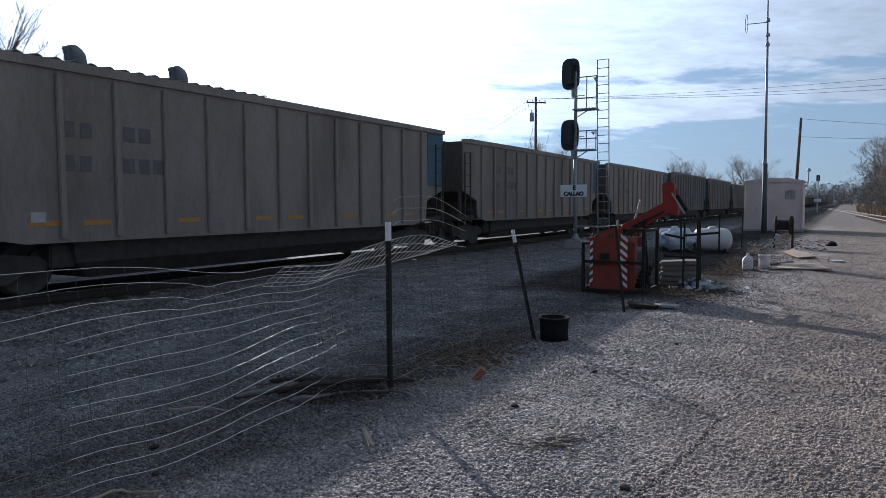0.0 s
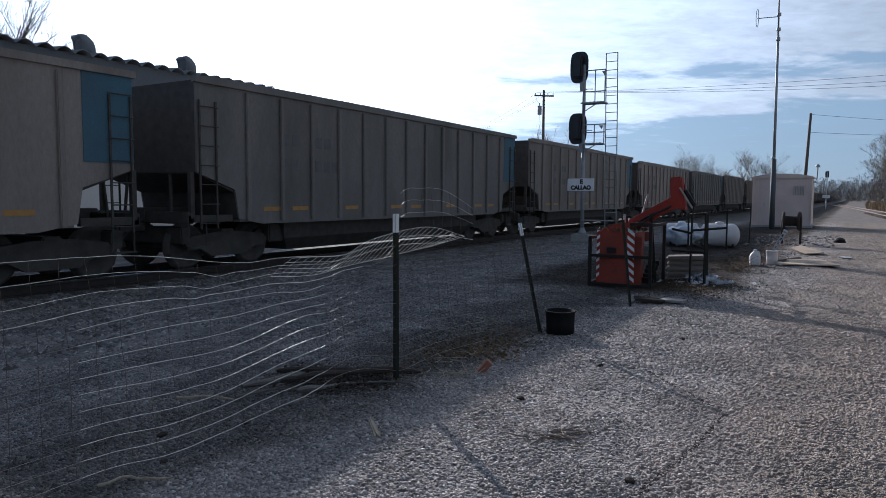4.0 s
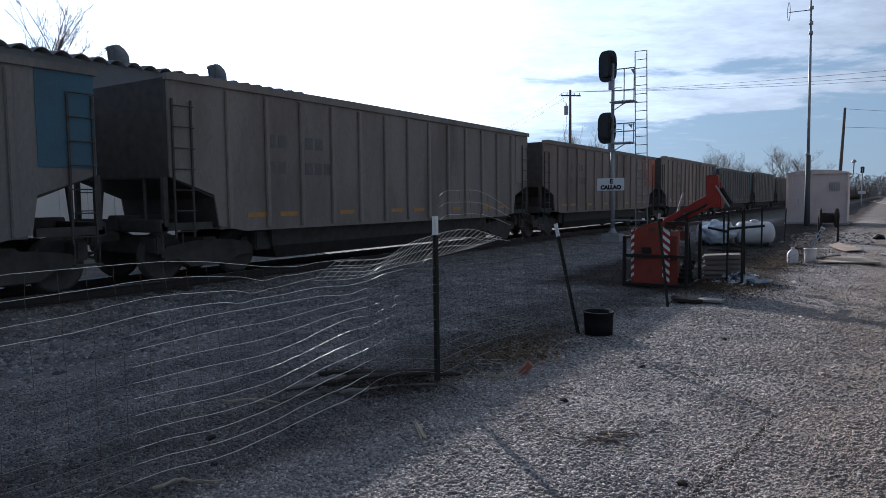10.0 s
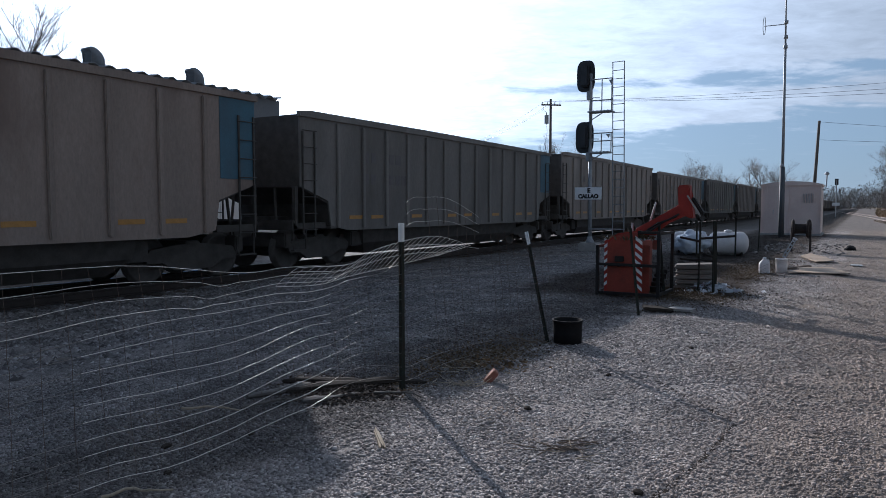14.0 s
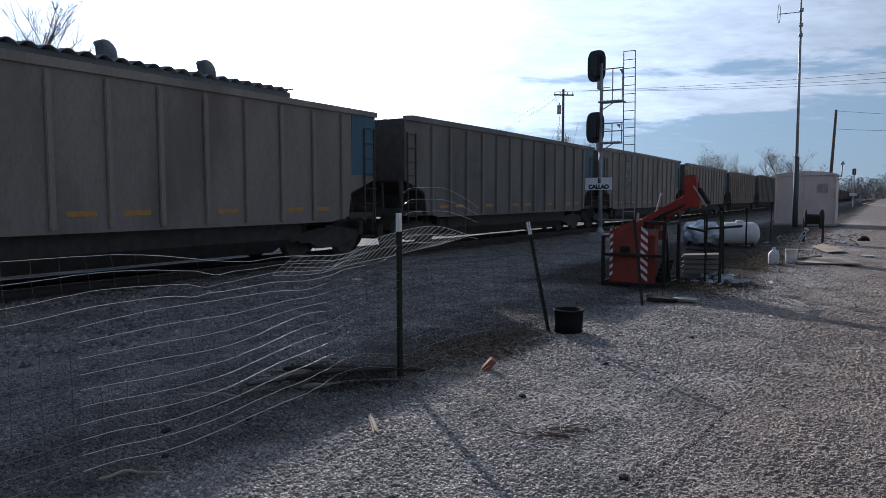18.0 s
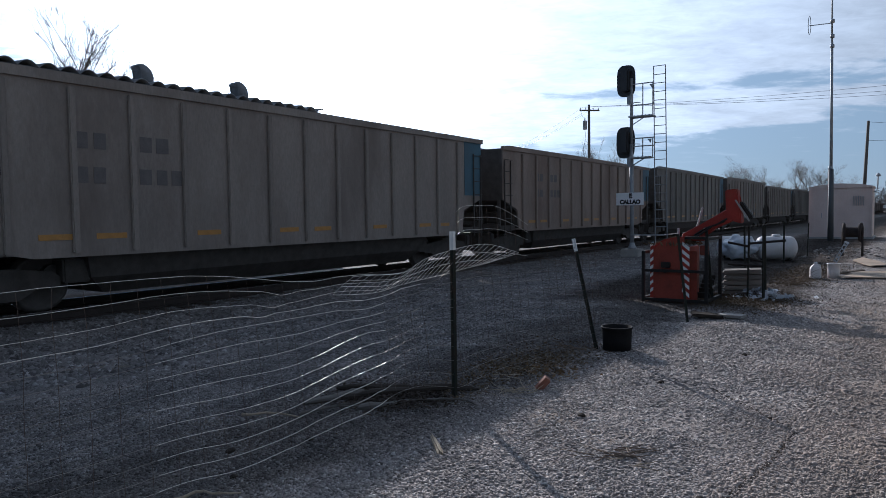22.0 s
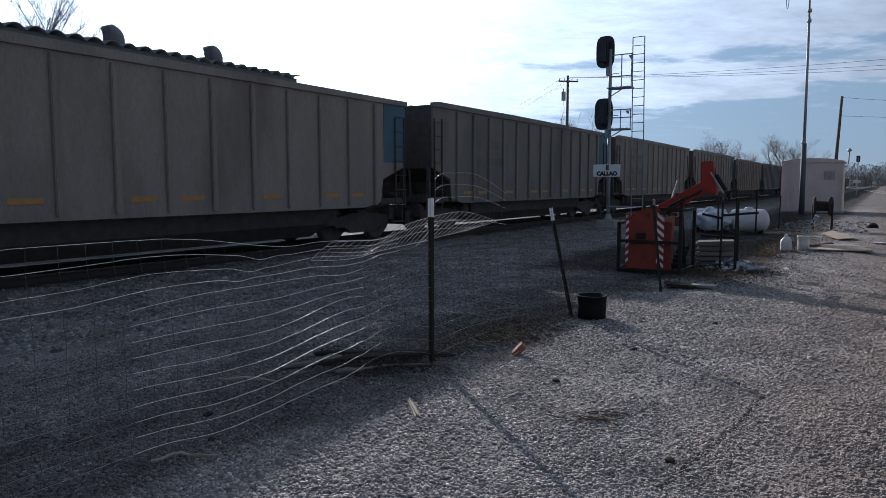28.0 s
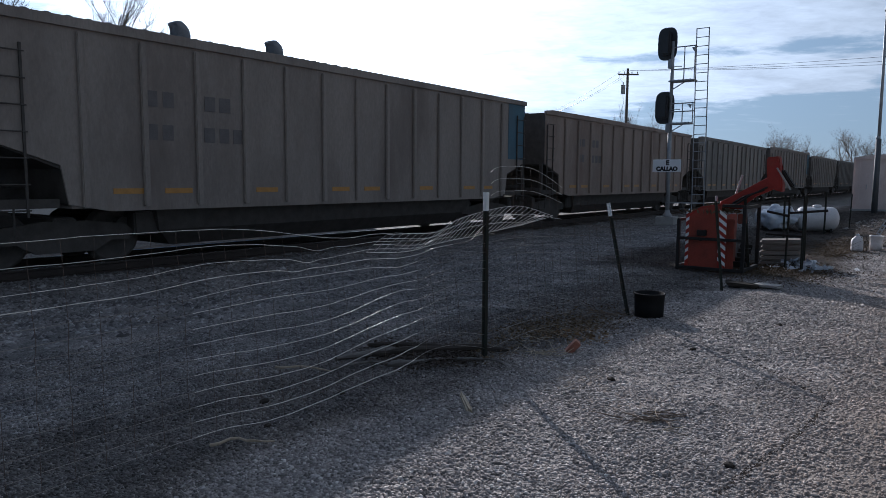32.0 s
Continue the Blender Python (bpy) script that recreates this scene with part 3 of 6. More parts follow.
    lathe(bm, [(0.05, -0.07), (0.1, -0.07), (0.36, -0.03), (0.40, -0.06), (0.455, -0.06), (0.46, 0.05), (0.485, 0.06), (0.485, 0.075), (0.40, 0.075), (0.36, 0.03), (0.1, 0.07), (0.05, 0.07)], 18)
    M["wheel"] = mesh_of(bm, M_CARDARK, "wheel", True)
    bm = bmn()
    box(bm, (0, 0, 0.66), (2.3, 0.46, 0.40), bevel=0.03)
    rod(bm, (-0.9, 0.28, 0.62), (0.9, 0.28, 0.62), 0.15, 12)
    for x in (-0.5, 0.2, 0.7):
        rod(bm, (x, -0.2, 0.5), (x + 0.1, 0.5, 0.35), 0.03, 6)
    M["rigging"] = mesh_of(bm, M_CARDARK, "brake_rigging")
    bm = bmn()
    box(bm, (0, 0, 0.70), (2.2, 0.22, 0.34), bevel=0.03)
    for x in (-1.38, 1.38):
        for y in (-0.28, 0.14):
            rod(bm, (x, y, 1.0), (x, y, 0.48), 0.016, 6)
        box(bm, (x, -0.07, 0.48), (0.12, 0.46, 0.03))
    M["end_step"] = mesh_of(bm, M_CARDARK, "end_step")
    bm = bmn()
    box(bm, (0, 0.32, 0.86), (0.16, 0.62, 0.2), bevel=0.02)
    box(bm, (0.02, 0.6, 0.86), (0.3, 0.22, 0.28), bevel=0.05)
    tube(bm, [(0.25, 0.1, 0.8), (0.27, 0.35, 0.55), (0.2, 0.6, 0.48), (0.1, 0.66, 0.55)], 0.025, 6)
    M["coupler"] = mesh_of(bm, M_CARDARK, "coupler")
    bm = bmn()
    box(bm, (0, 0, 0), (0.006, 0.52, 0.09))
    M["reflector"] = mesh_of(bm, M_YELLOW, "reflector")
    for key, mt in (("orange", M_ORANGE), ("blue", M_BLUE), ("plain", steel)):
        bm = bmn()
        wide = 1.9 if key == "orange" else 0.92
        box(bm, (0, 0.46 - wide / 2, 2.86), (0.008, wide, 1.62))
        M["panel_" + key] = mesh_of(bm, mt, "end_panel")
    return M


CAR_LABELS = {
    "orange": "weathered brown coal hopper car with an orange end panel",
    "blue": "weathered brown coal hopper car with a blue end panel",
    "plain": "weathered grey-brown coal hopper car loaded with coal",
}
CARS = []


def hopper_car(M, paint):
    car = thing("coal_hopper_car", pose(TRACK_X, 0, RAIL_Z), CAR_LABELS[paint], "railway car", "cars of the coal train")
    for x in (-1.52, 1.52):
        part("side_sheet", M["side"], None, car, at=pose(x, 0, 0))
    part("end_sheet", M["end_lo"], None, car, at=pose(0, -7.29, 0))
    part("end_sheet", M["end_hi"], None, car, at=pose(0, 7.29, 0))
    part("slope_sheet", M["slope"], None, car)
    part("slope_sheet", M["slope"], None, car, at=pose(0, 0, 0, 0, 0, 180))
    part("floor_sheet", M["floor"], None, car)
    part("tub", M["tub"], None, car, "dark bathtub bottom")
    part("coal_load", M["coal"], None, car, "heaped black coal")
    part("centre_sill", M["sill"], None, car)
    for sx in (-1, 1):
        part("top_chord", M["chord"], None, car, at=pose(sx * 1.545, 0, 0))
        for i in range(13):
            part("side_post", M["post"], None, car, at=pose(sx * 1.575, -6.0 + i * 1.0, 0))
        for y in (-7.05, 7.05):
            part("ladder", M["ladder"], None, car, at=pose(sx * 1.57, y, 0, 0, 0, 0 if sx > 0 else 180))
        for y in (-5.3, -4.4, -2.5, -0.5, 0.5, 2.5, 4.4, 5.3):
            part("reflector", M["reflector"], None, car, "yellow reflective stripe", at=pose(sx * 1.545, y, 1.22))
    part("end_panel", M["panel_" + paint], None, car, "painted end panel" if paint != "plain" else "", at=pose(1.548, 6.84, 0))
    for sy in (-1, 1):
        part("end_frame", M["end_frame"], None, car, at=pose(0, sy * 7.4, 0, 0, 0, 0 if sy > 0 else 180))
        truck = part("truck", M["truck"], None, car, at=pose(0, sy * 6.1, 0))
        for sx in (-1, 1):
            for y in (-0.89, 0.89):
                part("wheel", M["wheel"], None, truck, at=pose(sx * 0.73, y, 0.462, 0, -90 * sx, 0))
        part("brake_rigging", M["rigging"], None, car, at=pose(0, sy * 4.78, 0, 0, 0, 0 if sy > 0 else 180))
        part("end_step", M["end_step"], None, car, at=pose(0, sy * 7.25, 0, 0, 0, 0 if sy > 0 else 180))
        part("coupler", M["coupler"], None, car, at=pose(0, sy * 7.4, 0, 0, 0, 0 if sy > 0 else 180))
    # reporting marks: plain bars
    rng = random.Random(len(CARS) + 11)
    for row, (z, h, widths) in enumerate(((2.75, 0.26, (0.22, 0.2, 0.22, 0.24)), (2.2, 0.26, (0.2, 0.2, 0.22, 0.2, 0.2)))):
        y = -4.86
        for k, w in enumerate(widths):
            y += 0.52 if k == 2 else 0
            bm = bmn()
            box(bm, (1.5455, y, z), (0.005, w, h))
            part("mark_bar", bm, M_MARK, car)
            y += w + 0.09
    CARS.append(car)
    return car


def spray_paint(car):
    """Pale unreadable sprayed shapes along the lower side of one car."""
    rng = random.Random(77)
    y = -2.1
    for k in range(7):
        w, h = rng.uniform(0.48, 0.64), rng.uniform(0.78, 0.88) - 0.045 * k
        z0 = 0.96
        pts = []
        for j in range(14):
            a = 2 * pi * j / 14
            pts.append((y + w / 2 + w / 2 * cos(a) * rng.uniform(0.85, 1.1), z0 + h / 2 + h / 2 * (abs(sin(a)) ** 0.7) * (1 if sin(a) > 0 else -1) * rng.uniform(0.85, 1.1)))
        bm = bmn()
        prism(bm, pts, 1.543, 1.546 + 0.0006 * (k % 3), "x")
        part("sprayed_shape", bm, M_GRAF, car, "pale blue-white spray paint")
        bm = bmn()
        box(bm, (1.549, y + w * 0.5, z0 + h * 0.5), (0.003, 0.05, h * 0.6), rot=(rng.uniform(-25, 25), 0, 0))
        part("sprayed_bar", bm, M_MARK, car)
        y += w * 0.93
    for k in range(4):
        pts = [(-2.95 + 0.26 * k + 0.24 * cos(a) * rng.uniform(0.7, 1.1), 2.12 - 0.08 * k + 0.24 * sin(a) * rng.uniform(0.7, 1.2)) for a in [2 * pi * j / 12 for j in range(12)]]
        bm = bmn()
        prism(bm, pts, 1.543, 1.546 + 0.0006 * (k % 3), "x")
        part("sprayed_shape", bm, M_GRAF, car, "pale blue-white spray paint")


def build_train():
    drops = {"tall": 0.0, "low": 0.14, "middle": 0.07, "heaped": -0.06}
    steels = {"brown": M_CAR, "grey": M_CARGREY, "rust": M_CARRUST}
    sizes = {(n, g): hopper_meshes(d, mt) for n, d in drops.items() for g, mt in steels.items()}
    rng = random.Random(21)
    first = {}
    for k in range(-1, 37):
        paint = "orange" if k == 8 else "blue" if k in (1, 2, 4, 10, 12, 13, 14, 15, 16, 17, 19, 20, 22, 25) else rng.choice(["plain", "plain", "plain", "blue"]) if k != 18 else "plain"
        size = "heaped" if k == 18 else "middle" if k in (13, 15) else "tall" if k in (0, 3, 4, 7, 9, 11, 14, 17, 20, 21, 22, 25, 28, 31, 35) else "low"
        steel = "rust" if k in (8, 9, 16, 23) else "grey" if k % 7 in (3, 6) else "brown"
        if (paint, size, steel) in first:
            CARS.append(copy_thing(first[paint, size, steel], pose(TRACK_X, 0, RAIL_Z)))
        else:
            first[paint, size, steel] = hopper_car(sizes[size, steel], paint)
    for i in (1, 10):
        bm = bmn()
        box(bm, (1.548, -5.4, 1.32), (0.008, 0.24, 0.16))
        part("placard", bm, M_WHITEMARK, CARS[i], "small white placard")
    for y, z in ((-3.08, 1.75), (2.98, 1.80)):
        bm = bmn()
        box(bm, (1.549, y, z), (0.006, 0.12, 0.42))
        part("reflector", bm, M_YELLOW, CARS[19], "upright orange reflective plate")
    spray_paint(CARS[19])
    CARS[19]["label"] = "weathered coal hopper car with pale sprayed graffiti shapes"


build_train()
# ---------------------------------------------------------------- the arched metal shed behind the track
M_SHED = material("galvanised_arch_sheet", (0.24, 0.26, 0.28), (0.18, 0.19, 0.21), rough=0.75, metal=0.0, scale=0.8, fine=20, bump=0.1, stain=(0.22, 0.2, 0.18), stain_at=(0.58, 0.8))
M_SHEDWALL = material("white_wall_sheet", (0.78, 0.78, 0.76), (0.66, 0.67, 0.67), rough=0.6, scale=0.7, fine=20, bump=0.05, stain=(0.5, 0.48, 0.44), stain_at=(0.6, 0.85))
SHED_X, SHED_Y0, SHED_Y1 = -22.0, -22.0, 22.3
M_SHEDTOP = material("blue_grey_wall_sheet", (0.16, 0.175, 0.19), (0.12, 0.13, 0.145), rough=0.6, scale=0.7, fine=20, bump=0.05, stain=(0.25, 0.24, 0.23), stain_at=(0.6, 0.85))


def build_shed():
    shed = thing("metal_shed", pose(SHED_X, 0, -0.13), "long metal shed with a scalloped sheet roof and white walls", "shed")
    V, F = [], []
    n_y, n_x = int((SHED_Y1 - SHED_Y0) / 0.0508), 3
    for y in np.linspace(SHED_Y0, SHED_Y1, n_y):
        z = 6.27 + 0.19 * abs(cos(pi * (y - SHED_Y1 + 0.1) / 0.61)) ** 0.85
        for lay in (0.0, -0.03):
            for k in range(n_x):
                V.append((0.25 - 7.5 * k / (n_x - 1), y, z + lay + 0.5 * k / (n_x - 1)))
    w = 2 * n_x
    for j in range(n_y - 1):
        a = j * w
        for k in range(n_x - 1):
            F.append((a + k, a + k + 1, a + w + k + 1, a + w + k))
            F.append((a + n_x + k, a + w + n_x + k, a + w + n_x + k + 1, a + n_x + k + 1))
        F.append((a, a + w, a + w + n_x, a + n_x))
    part("roof", raw_mesh("shed_roof", V, F, M_SHED), None, shed, "scalloped roof sheets")
    for x in (0.0, -7.3):
        bm = bmn()
        box(bm, (x, (SHED_Y0 + SHED_Y1) / 2, 2.2), (0.1, SHED_Y1 - SHED_Y0, 4.4))
        wall = part("wall", bm, M_SHEDWALL, shed, "white sheet wall")
        bm = bmn()
        box(bm, (x, (SHED_Y0 + SHED_Y1) / 2, 5.36), (0.12, SHED_Y1 - SHED_Y0, 1.90 if x == 0 else 2.6))
        part("upper_wall", bm, M_SHEDTOP, shed, "blue-grey upper wall")
    for y in (SHED_Y0 + 0.06, SHED_Y1 - 0.06):
        bm = bmn()
        prism(bm, [(-0.06, 0), (-0.06, 6.2), (-7.24, 6.7), (-7.24, 0)], y - 0.05, y + 0.05)
        part("end_wall", bm, M_SHEDWALL, shed)
    for y in (14.22, 18.42, 5.6):
        bm = bmn()
        prof = [(-0.20, 0), (-0.20, 0.44), (-0.32, 0.47), (-0.33, 0.55), (-0.18, 0.63), (0.02, 0.58), (0.2, 0.44), (0.28, 0.26), (0.29, 0.04), (0.24, 0)]
        prism(bm, [(y + u, 6.50 + v if v > 0 else 6.2) for u, v in prof], -0.9, -0.38, "x")
        bmesh.ops.bevel(bm, geom=bm.edges[:], offset=0.035, segments=2, affect="EDGES", clamp_overlap=True)
        part("roof_vent", bm, M_SHED, shed, "hooded sheet metal roof vent", True)
    bm = bmn()
    box(bm, (0, 0, 2.2), (0.03, 0.06, 4.3))
    seam = mesh_of(bm, M_SHEDWALL, "wall_rib")
    for i in range(48):
        part("wall_rib", seam, None, shed, at=pose(0.06, SHED_Y0 + 0.5 + i * 0.92, 0))


build_shed()

# ---------------------------------------------------------------- the signal
M_GALV = material("galvanised_steel", (0.40, 0.41, 0.42), (0.30, 0.31, 0.32), rough=0.6, metal=0.35, scale=6, fine=60, bump=0.06)
M_BLACK = material("black_paint", (0.018, 0.018, 0.02), (0.03, 0.03, 0.032), rough=0.5, scale=6, fine=60, bump=0.05)
M_WHITE = material("white_paint", (0.80, 0.80, 0.78), (0.70, 0.70, 0.68), rough=0.5, scale=5, fine=60, bump=0.04, stain=(0.5, 0.46, 0.4), stain_at=(0.62, 0.85))
M_CONC = material("concrete", (0.40, 0.385, 0.36), (0.3, 0.29, 0.275), rough=0.85, scale=4, fine=60, bump=0.3)
M_ALU = material("aluminium_ladder", (0.30, 0.31, 0.32), (0.22, 0.23, 0.24), rough=0.6, metal=0.2, scale=6, fine=60, bump=0.04)


def translucent_white():
    mt = bpy.data.materials.new("translucent_sign_sheet")
    mt.use_nodes = True
    nd, ln = mt.node_tree.nodes, mt.node_tree.links
    p = nd["Principled BSDF"]
    n = nd.new("ShaderNodeTexNoise")
    n.inputs["Scale"].default_value, n.inputs["Detail"].default_value = 5.0, 5.0
    r = nd.new("ShaderNodeMapRange")
    r.inputs["To Min"].default_value, r.inputs["To Max"].default_value = 0.90, 0.97
    ln.new(n.outputs["Fac"], r.inputs["Value"])
    c = nd.new("ShaderNodeCombineColor")
    for i in range(3):
        ln.new(r.outputs[0], c.inputs[i])
    ln.new(c.outputs[0], p.inputs["Base Color"])
    p.inputs["Roughness"].default_value = 0.5
    t = nd.new("ShaderNodeBsdfTranslucent")
    ln.new(c.outputs[0], t.inputs["Color"])
    mx = nd.new("ShaderNodeMixShader")
    mx.inputs[0].default_value = 0.08
    ln.new(p.outputs[0], mx.inputs[1])
    ln.new(t.outputs[0], mx.inputs[2])
    ln.new(mx.outputs[0], nd["Material Output"].inputs[0])
    return mt


M_SIGN = translucent_white()


def sign_text(body, size, mt, parent, at):
    cu = bpy.data.curves.new("lettering", "FONT")
    cu.body, cu.size, cu.align_x, cu.align_y, cu.extrude = body, size, "CENTER", "CENTER", 0.003
    cu.offset = 0.014
    tmp = bpy.data.objects.new("lettering", cu)
    scene.collection.objects.link(tmp)
    me = bpy.data.meshes.new_from_object(tmp.evaluated_get(bpy.context.evaluated_depsgraph_get()))
    bpy.data.objects.remove(tmp)
    me.materials.clear()
    me.materials.append(mt)
    return part("lettering", me, None, parent, "black lettering", at=at)


def build_signal():
    X, Y, Z = -9.09, 26.0, 0.10
    sig = thing("railway_signal", pose(X, Y, Z), "two-headed railway signal mast with ladder and white name sign", "railway signal")
    bm = bmn()
    box(bm, (0, 0, -0.13), (0.7, 0.7, 0.42), bevel=0.03)
    part("foundation", bm, M_CONC, sig)
    bm = bmn()
    rod(bm, (0, 0, 0.06), (-0.03, 0, 4.1), 0.075, 14)
    rod(bm, (-0.03, 0, 4.1), (-0.03, 0, 6.6), 0.065, 14)
    lathe(bm, [(0.16, 0.07), (0.17, 0.14), (0.10, 0.24), (0.09, 0.32)], 14)
    part("mast", bm, M_GALV, sig, "galvanised steel mast", True)
    # backgrounds with their hoods, seen from behind
    for z, x in ((6.52, -0.24), (4.17, -0.26)):
        bm = bmn()
        pts = []
        for k in range(32):
            a = 2 * pi * k / 32
            c, s = cos(a), sin(a)
            pts.append((0.36 * (abs(c) ** 0.62) * (1 if c > 0 else -1), 0.60 * (abs(s) ** 0.55) * (1 if s > 0 else -1)))
        prism(bm, [(x + u, z + v) for u, v in pts], -0.02, 0.02)
        head = part("signal_head", bm, M_BLACK, sig, "black oval signal background")
        bm = bmn()
        box(bm, (x, -0.14, z), (0.34, 0.24, 0.84), bevel=0.05)
        part("lamp_housing", bm, M_BLACK, head)
        for dz in (-0.28, 0.0, 0.28):
            bm = bmn()
            seg = [(0.115 * cos(pi * k / 10), 0.115 * sin(pi * k / 10)) for k in range(11)]
            seg += [(0.108 * cos(pi * (10 - k) / 10), 0.108 * sin(pi * (10 - k) / 10)) for k in range(11)]
            prism(bm, [(x + u, z + dz + v) for u, v in seg], 0.02, 0.3)
            part("hood", bm, M_BLACK, head)
        bm = bmn()
        box(bm, (-0.08, -0.06, z - 0.75), (0.16, 0.18, 0.34), bevel=0.02)
        part("bracket", bm, M_GALV, head)
    # service platforms
    for z, w in ((5.10, 0.92), (3.55, 0.75)):
        bm = bmn()
        box(bm, (0.42, -0.12, z), (w, 0.5, 0.05), bevel=0.01)
        plat = part("platform", bm, M_GALV, sig, "steel grating platform")
        for k in range(6):
            bm = bmn()
            box(bm, (0.05 + 0.14 * k, -0.12, z + 0.035), (0.02, 0.48, 0.02))
            part("grating_bar", bm, M_GALV, plat)
        bm = bmn()
        for zz in (0.45, 1.25 if z > 5 else 0.75):
            rod(bm, (0.0, -0.1, z + zz), (0.86, -0.1, z + zz), 0.022)
        for xx in (0.44, 0.82):
            rod(bm, (xx, -0.1, z), (xx, -0.1, z + (1.27 if z > 5 else 0.77)), 0.022)
        tube(bm, [(0.0, -0.1, z + 0.5), (0.2, -0.35, z + 0.52), (0.44, -0.36, z + 0.5)], 0.016, 6)
        part("handrail", bm, M_GALV, plat)
        bm = bmn()
        rod(bm, (0.0, -0.1, z - 0.3), (0.5, -0.1, z - 0.02), 0.02)
        part("strut", bm, M_GALV, plat)
        bm = bmn()
        prism(bm, [(0.70, z - 0.06 + 1.25), (0.86, z - 0.06 + 1.25), (0.80, z - 0.22 + 1.25)] if z > 5 else [(0.62, z + 0.70), (0.78, z + 0.70), (0.74, z + 0.55)], -0.13, -0.09)
        part("gusset", bm, M_GALV, plat)
    for x in (0.83, 1.27):
        bm = bmn()
        rod(bm, (x + 0.09, -0.05, 0.3), (x, -0.05, 6.95), 0.02, 8)
        part("ladder_rail", bm, M_ALU, sig, "aluminium ladder rail")
    bm = bmn()
    rod(bm, (0.87, -0.05, 0), (1.33, -0.05, 0), 0.014, 6)
    rung = mesh_of(bm, M_ALU, "rung")
    for k in range(21):
        part("rung", rung, None, sig, at=pose(0.04 - 0.0043 * k, 0, 0.62 + 0.316 * k))
    bm = bmn()
    box(bm, (0.6, -0.05, 0.62), (1.3, 0.06, 0.05))
    part("ladder_brace", bm, M_GALV, sig)
    bm = bmn()
    box(bm, (-0.06, -0.10, 2.0), (1.08, 0.012, 0.48), bevel=0.004)
    board = part("name_sign", bm, M_SIGN, sig, "white sign with black letters")
    sign_text("E", 0.24, M_BLACK, board, pose(-0.03, -0.109, 2.11, 90, 0, 0))
    sign_text("CALLAO", 0.21, M_BLACK, board, pose(-0.05, -0.109, 1.88, 90, 0, 0))


build_signal()

# ---------------------------------------------------------------- radio mast and equipment house
M_DARKGREY = material("dark_grey_paint", (0.10, 0.105, 0.11), (0.075, 0.078, 0.08), rough=0.7, scale=4, fine=40, bump=0.05)
M_HOUSE = material("aluminium_house", (0.74, 0.60, 0.53), (0.64, 0.51, 0.45), rough=0.55, metal=0.0, scale=1.2, fine=25, bump=0.05)
M_WOOD = material("grey_weathered_pole", (0.17, 0.14, 0.115), (0.10, 0.085, 0.07), rough=0.85, scale=2, fine=30, bump=0.4, stretch=(4, 4, 0.4))


def build_house():
    h = thing("equipment_house", pose(-3.45, 44.6, 0.0), "pale metal railway equipment house with a low domed roof", "equipment house")
    bm = bmn()
    box(bm, (0, 0, 1.42), (2.9, 3.4, 2.66), bevel=0.03)
    part("body", bm, M_HOUSE, h)
    bm = bmn()
    prism(bm, [(-1.52, 2.75), (-1.52, 2.83), (-0.9, 2.95), (0, 3.0), (0.9, 2.95), (1.52, 2.83), (1.52, 2.75)], -1.78, 1.78)
    part("roof", bm, M_HOUSE, h)
    bm = bmn()
    box(bm, (0, 0, 0.03), (3.1, 3.6, 0.14), bevel=0.01)
    part("base", bm, M_CONC, h)
    bm = bmn()
    box(bm, (-0.56, -1.71, 1.27), (0.86, 0.04, 2.10), bevel=0.01)
    door = part("door", bm, M_HOUSE, h)
    bm = bmn()
    rod(bm, (-0.86, -1.76, 1.15), (-0.86, -1.76, 1.40), 0.018)
    part("handle", bm, M_GALV, door)
    bm = bmn()
    box(bm, (0, 0, 0), (0.02, 0.02, 2.6), bevel=0.004)
    seam = mesh_of(bm, M_HOUSE, "panel_seam")
    for x in (-1.2, -0.05, 0.35, 1.25):
        part("panel_seam", seam, None, h, at=pose(x, -1.706, 1.42))
    for x in (-1.47, 1.47):
        bm = bmn()
        box(bm, (x, -1.72, 1.42), (0.06, 0.06, 2.66), bevel=0.008)
        part("corner_trim", bm, M_HOUSE, h)
    bm = bmn()
    for k in range(7):
        box(bm, (0.62 + 0.08 * k, -1.73, 2.05), (0.02, 0.05, 0.5))
    part("louvre", bm, M_GALV, h)
    bm = bmn()
    tube(bm, [(1.50, -0.9, 2.5), (1.62, -0.9, 2.55), (1.68, -0.9, 2.7), (1.7, -0.9, 3.35)], 0.035, 8)
    lathe(bm, [(0.03, 3.33), (0.12, 3.36), (0.12, 3.41), (0.06, 3.5), (0.02, 3.52)], 12, (1.7, -0.9, 0))
    part("vent_pipe", bm, M_GALV, h)


def build_mast():
    a = thing("radio_mast", pose(-3.62, 40.0, 0.0), "tall grey radio mast with a side dipole aerial", "radio mast")
    bm = bmn()
    rod(bm, (0, 0, 0), (-0.02, 0, 3.65), 0.14, 14, 0.12)
    part("base_tube", bm, M_DARKGREY, a, "dark thick lower tube", True)
    bm = bmn()
    rod(bm, (-0.02, 0, 3.6), (-0.06, 0, 10.0), 0.075, 12, 0.06)
    rod(bm, (-0.06, 0, 10.0), (-0.1, 0, 13.6), 0.045, 12, 0.035)
    for z in (3.7, 9.8, 10.3, 11.05):
        rod(bm, (-0.05, 0, z - 0.08), (-0.05, 0, z + 0.08), 0.10, 12)
    part("mast_tube", bm, M_GALV, a, "", True)
    bm = bmn()
    rod(bm, (-0.05, 0, 10.95), (-1.08, 0, 10.98), 0.022)
    loop = [(-1.08 + 0.06 * cos(2 * pi * k / 16), 0, 11.0 + 0.47 * sin(2 * pi * k / 16)) for k in range(17)]
    tube(bm, loop, 0.016, 6)
    part("aerial", bm, M_GALV, a, "folded dipole aerial")


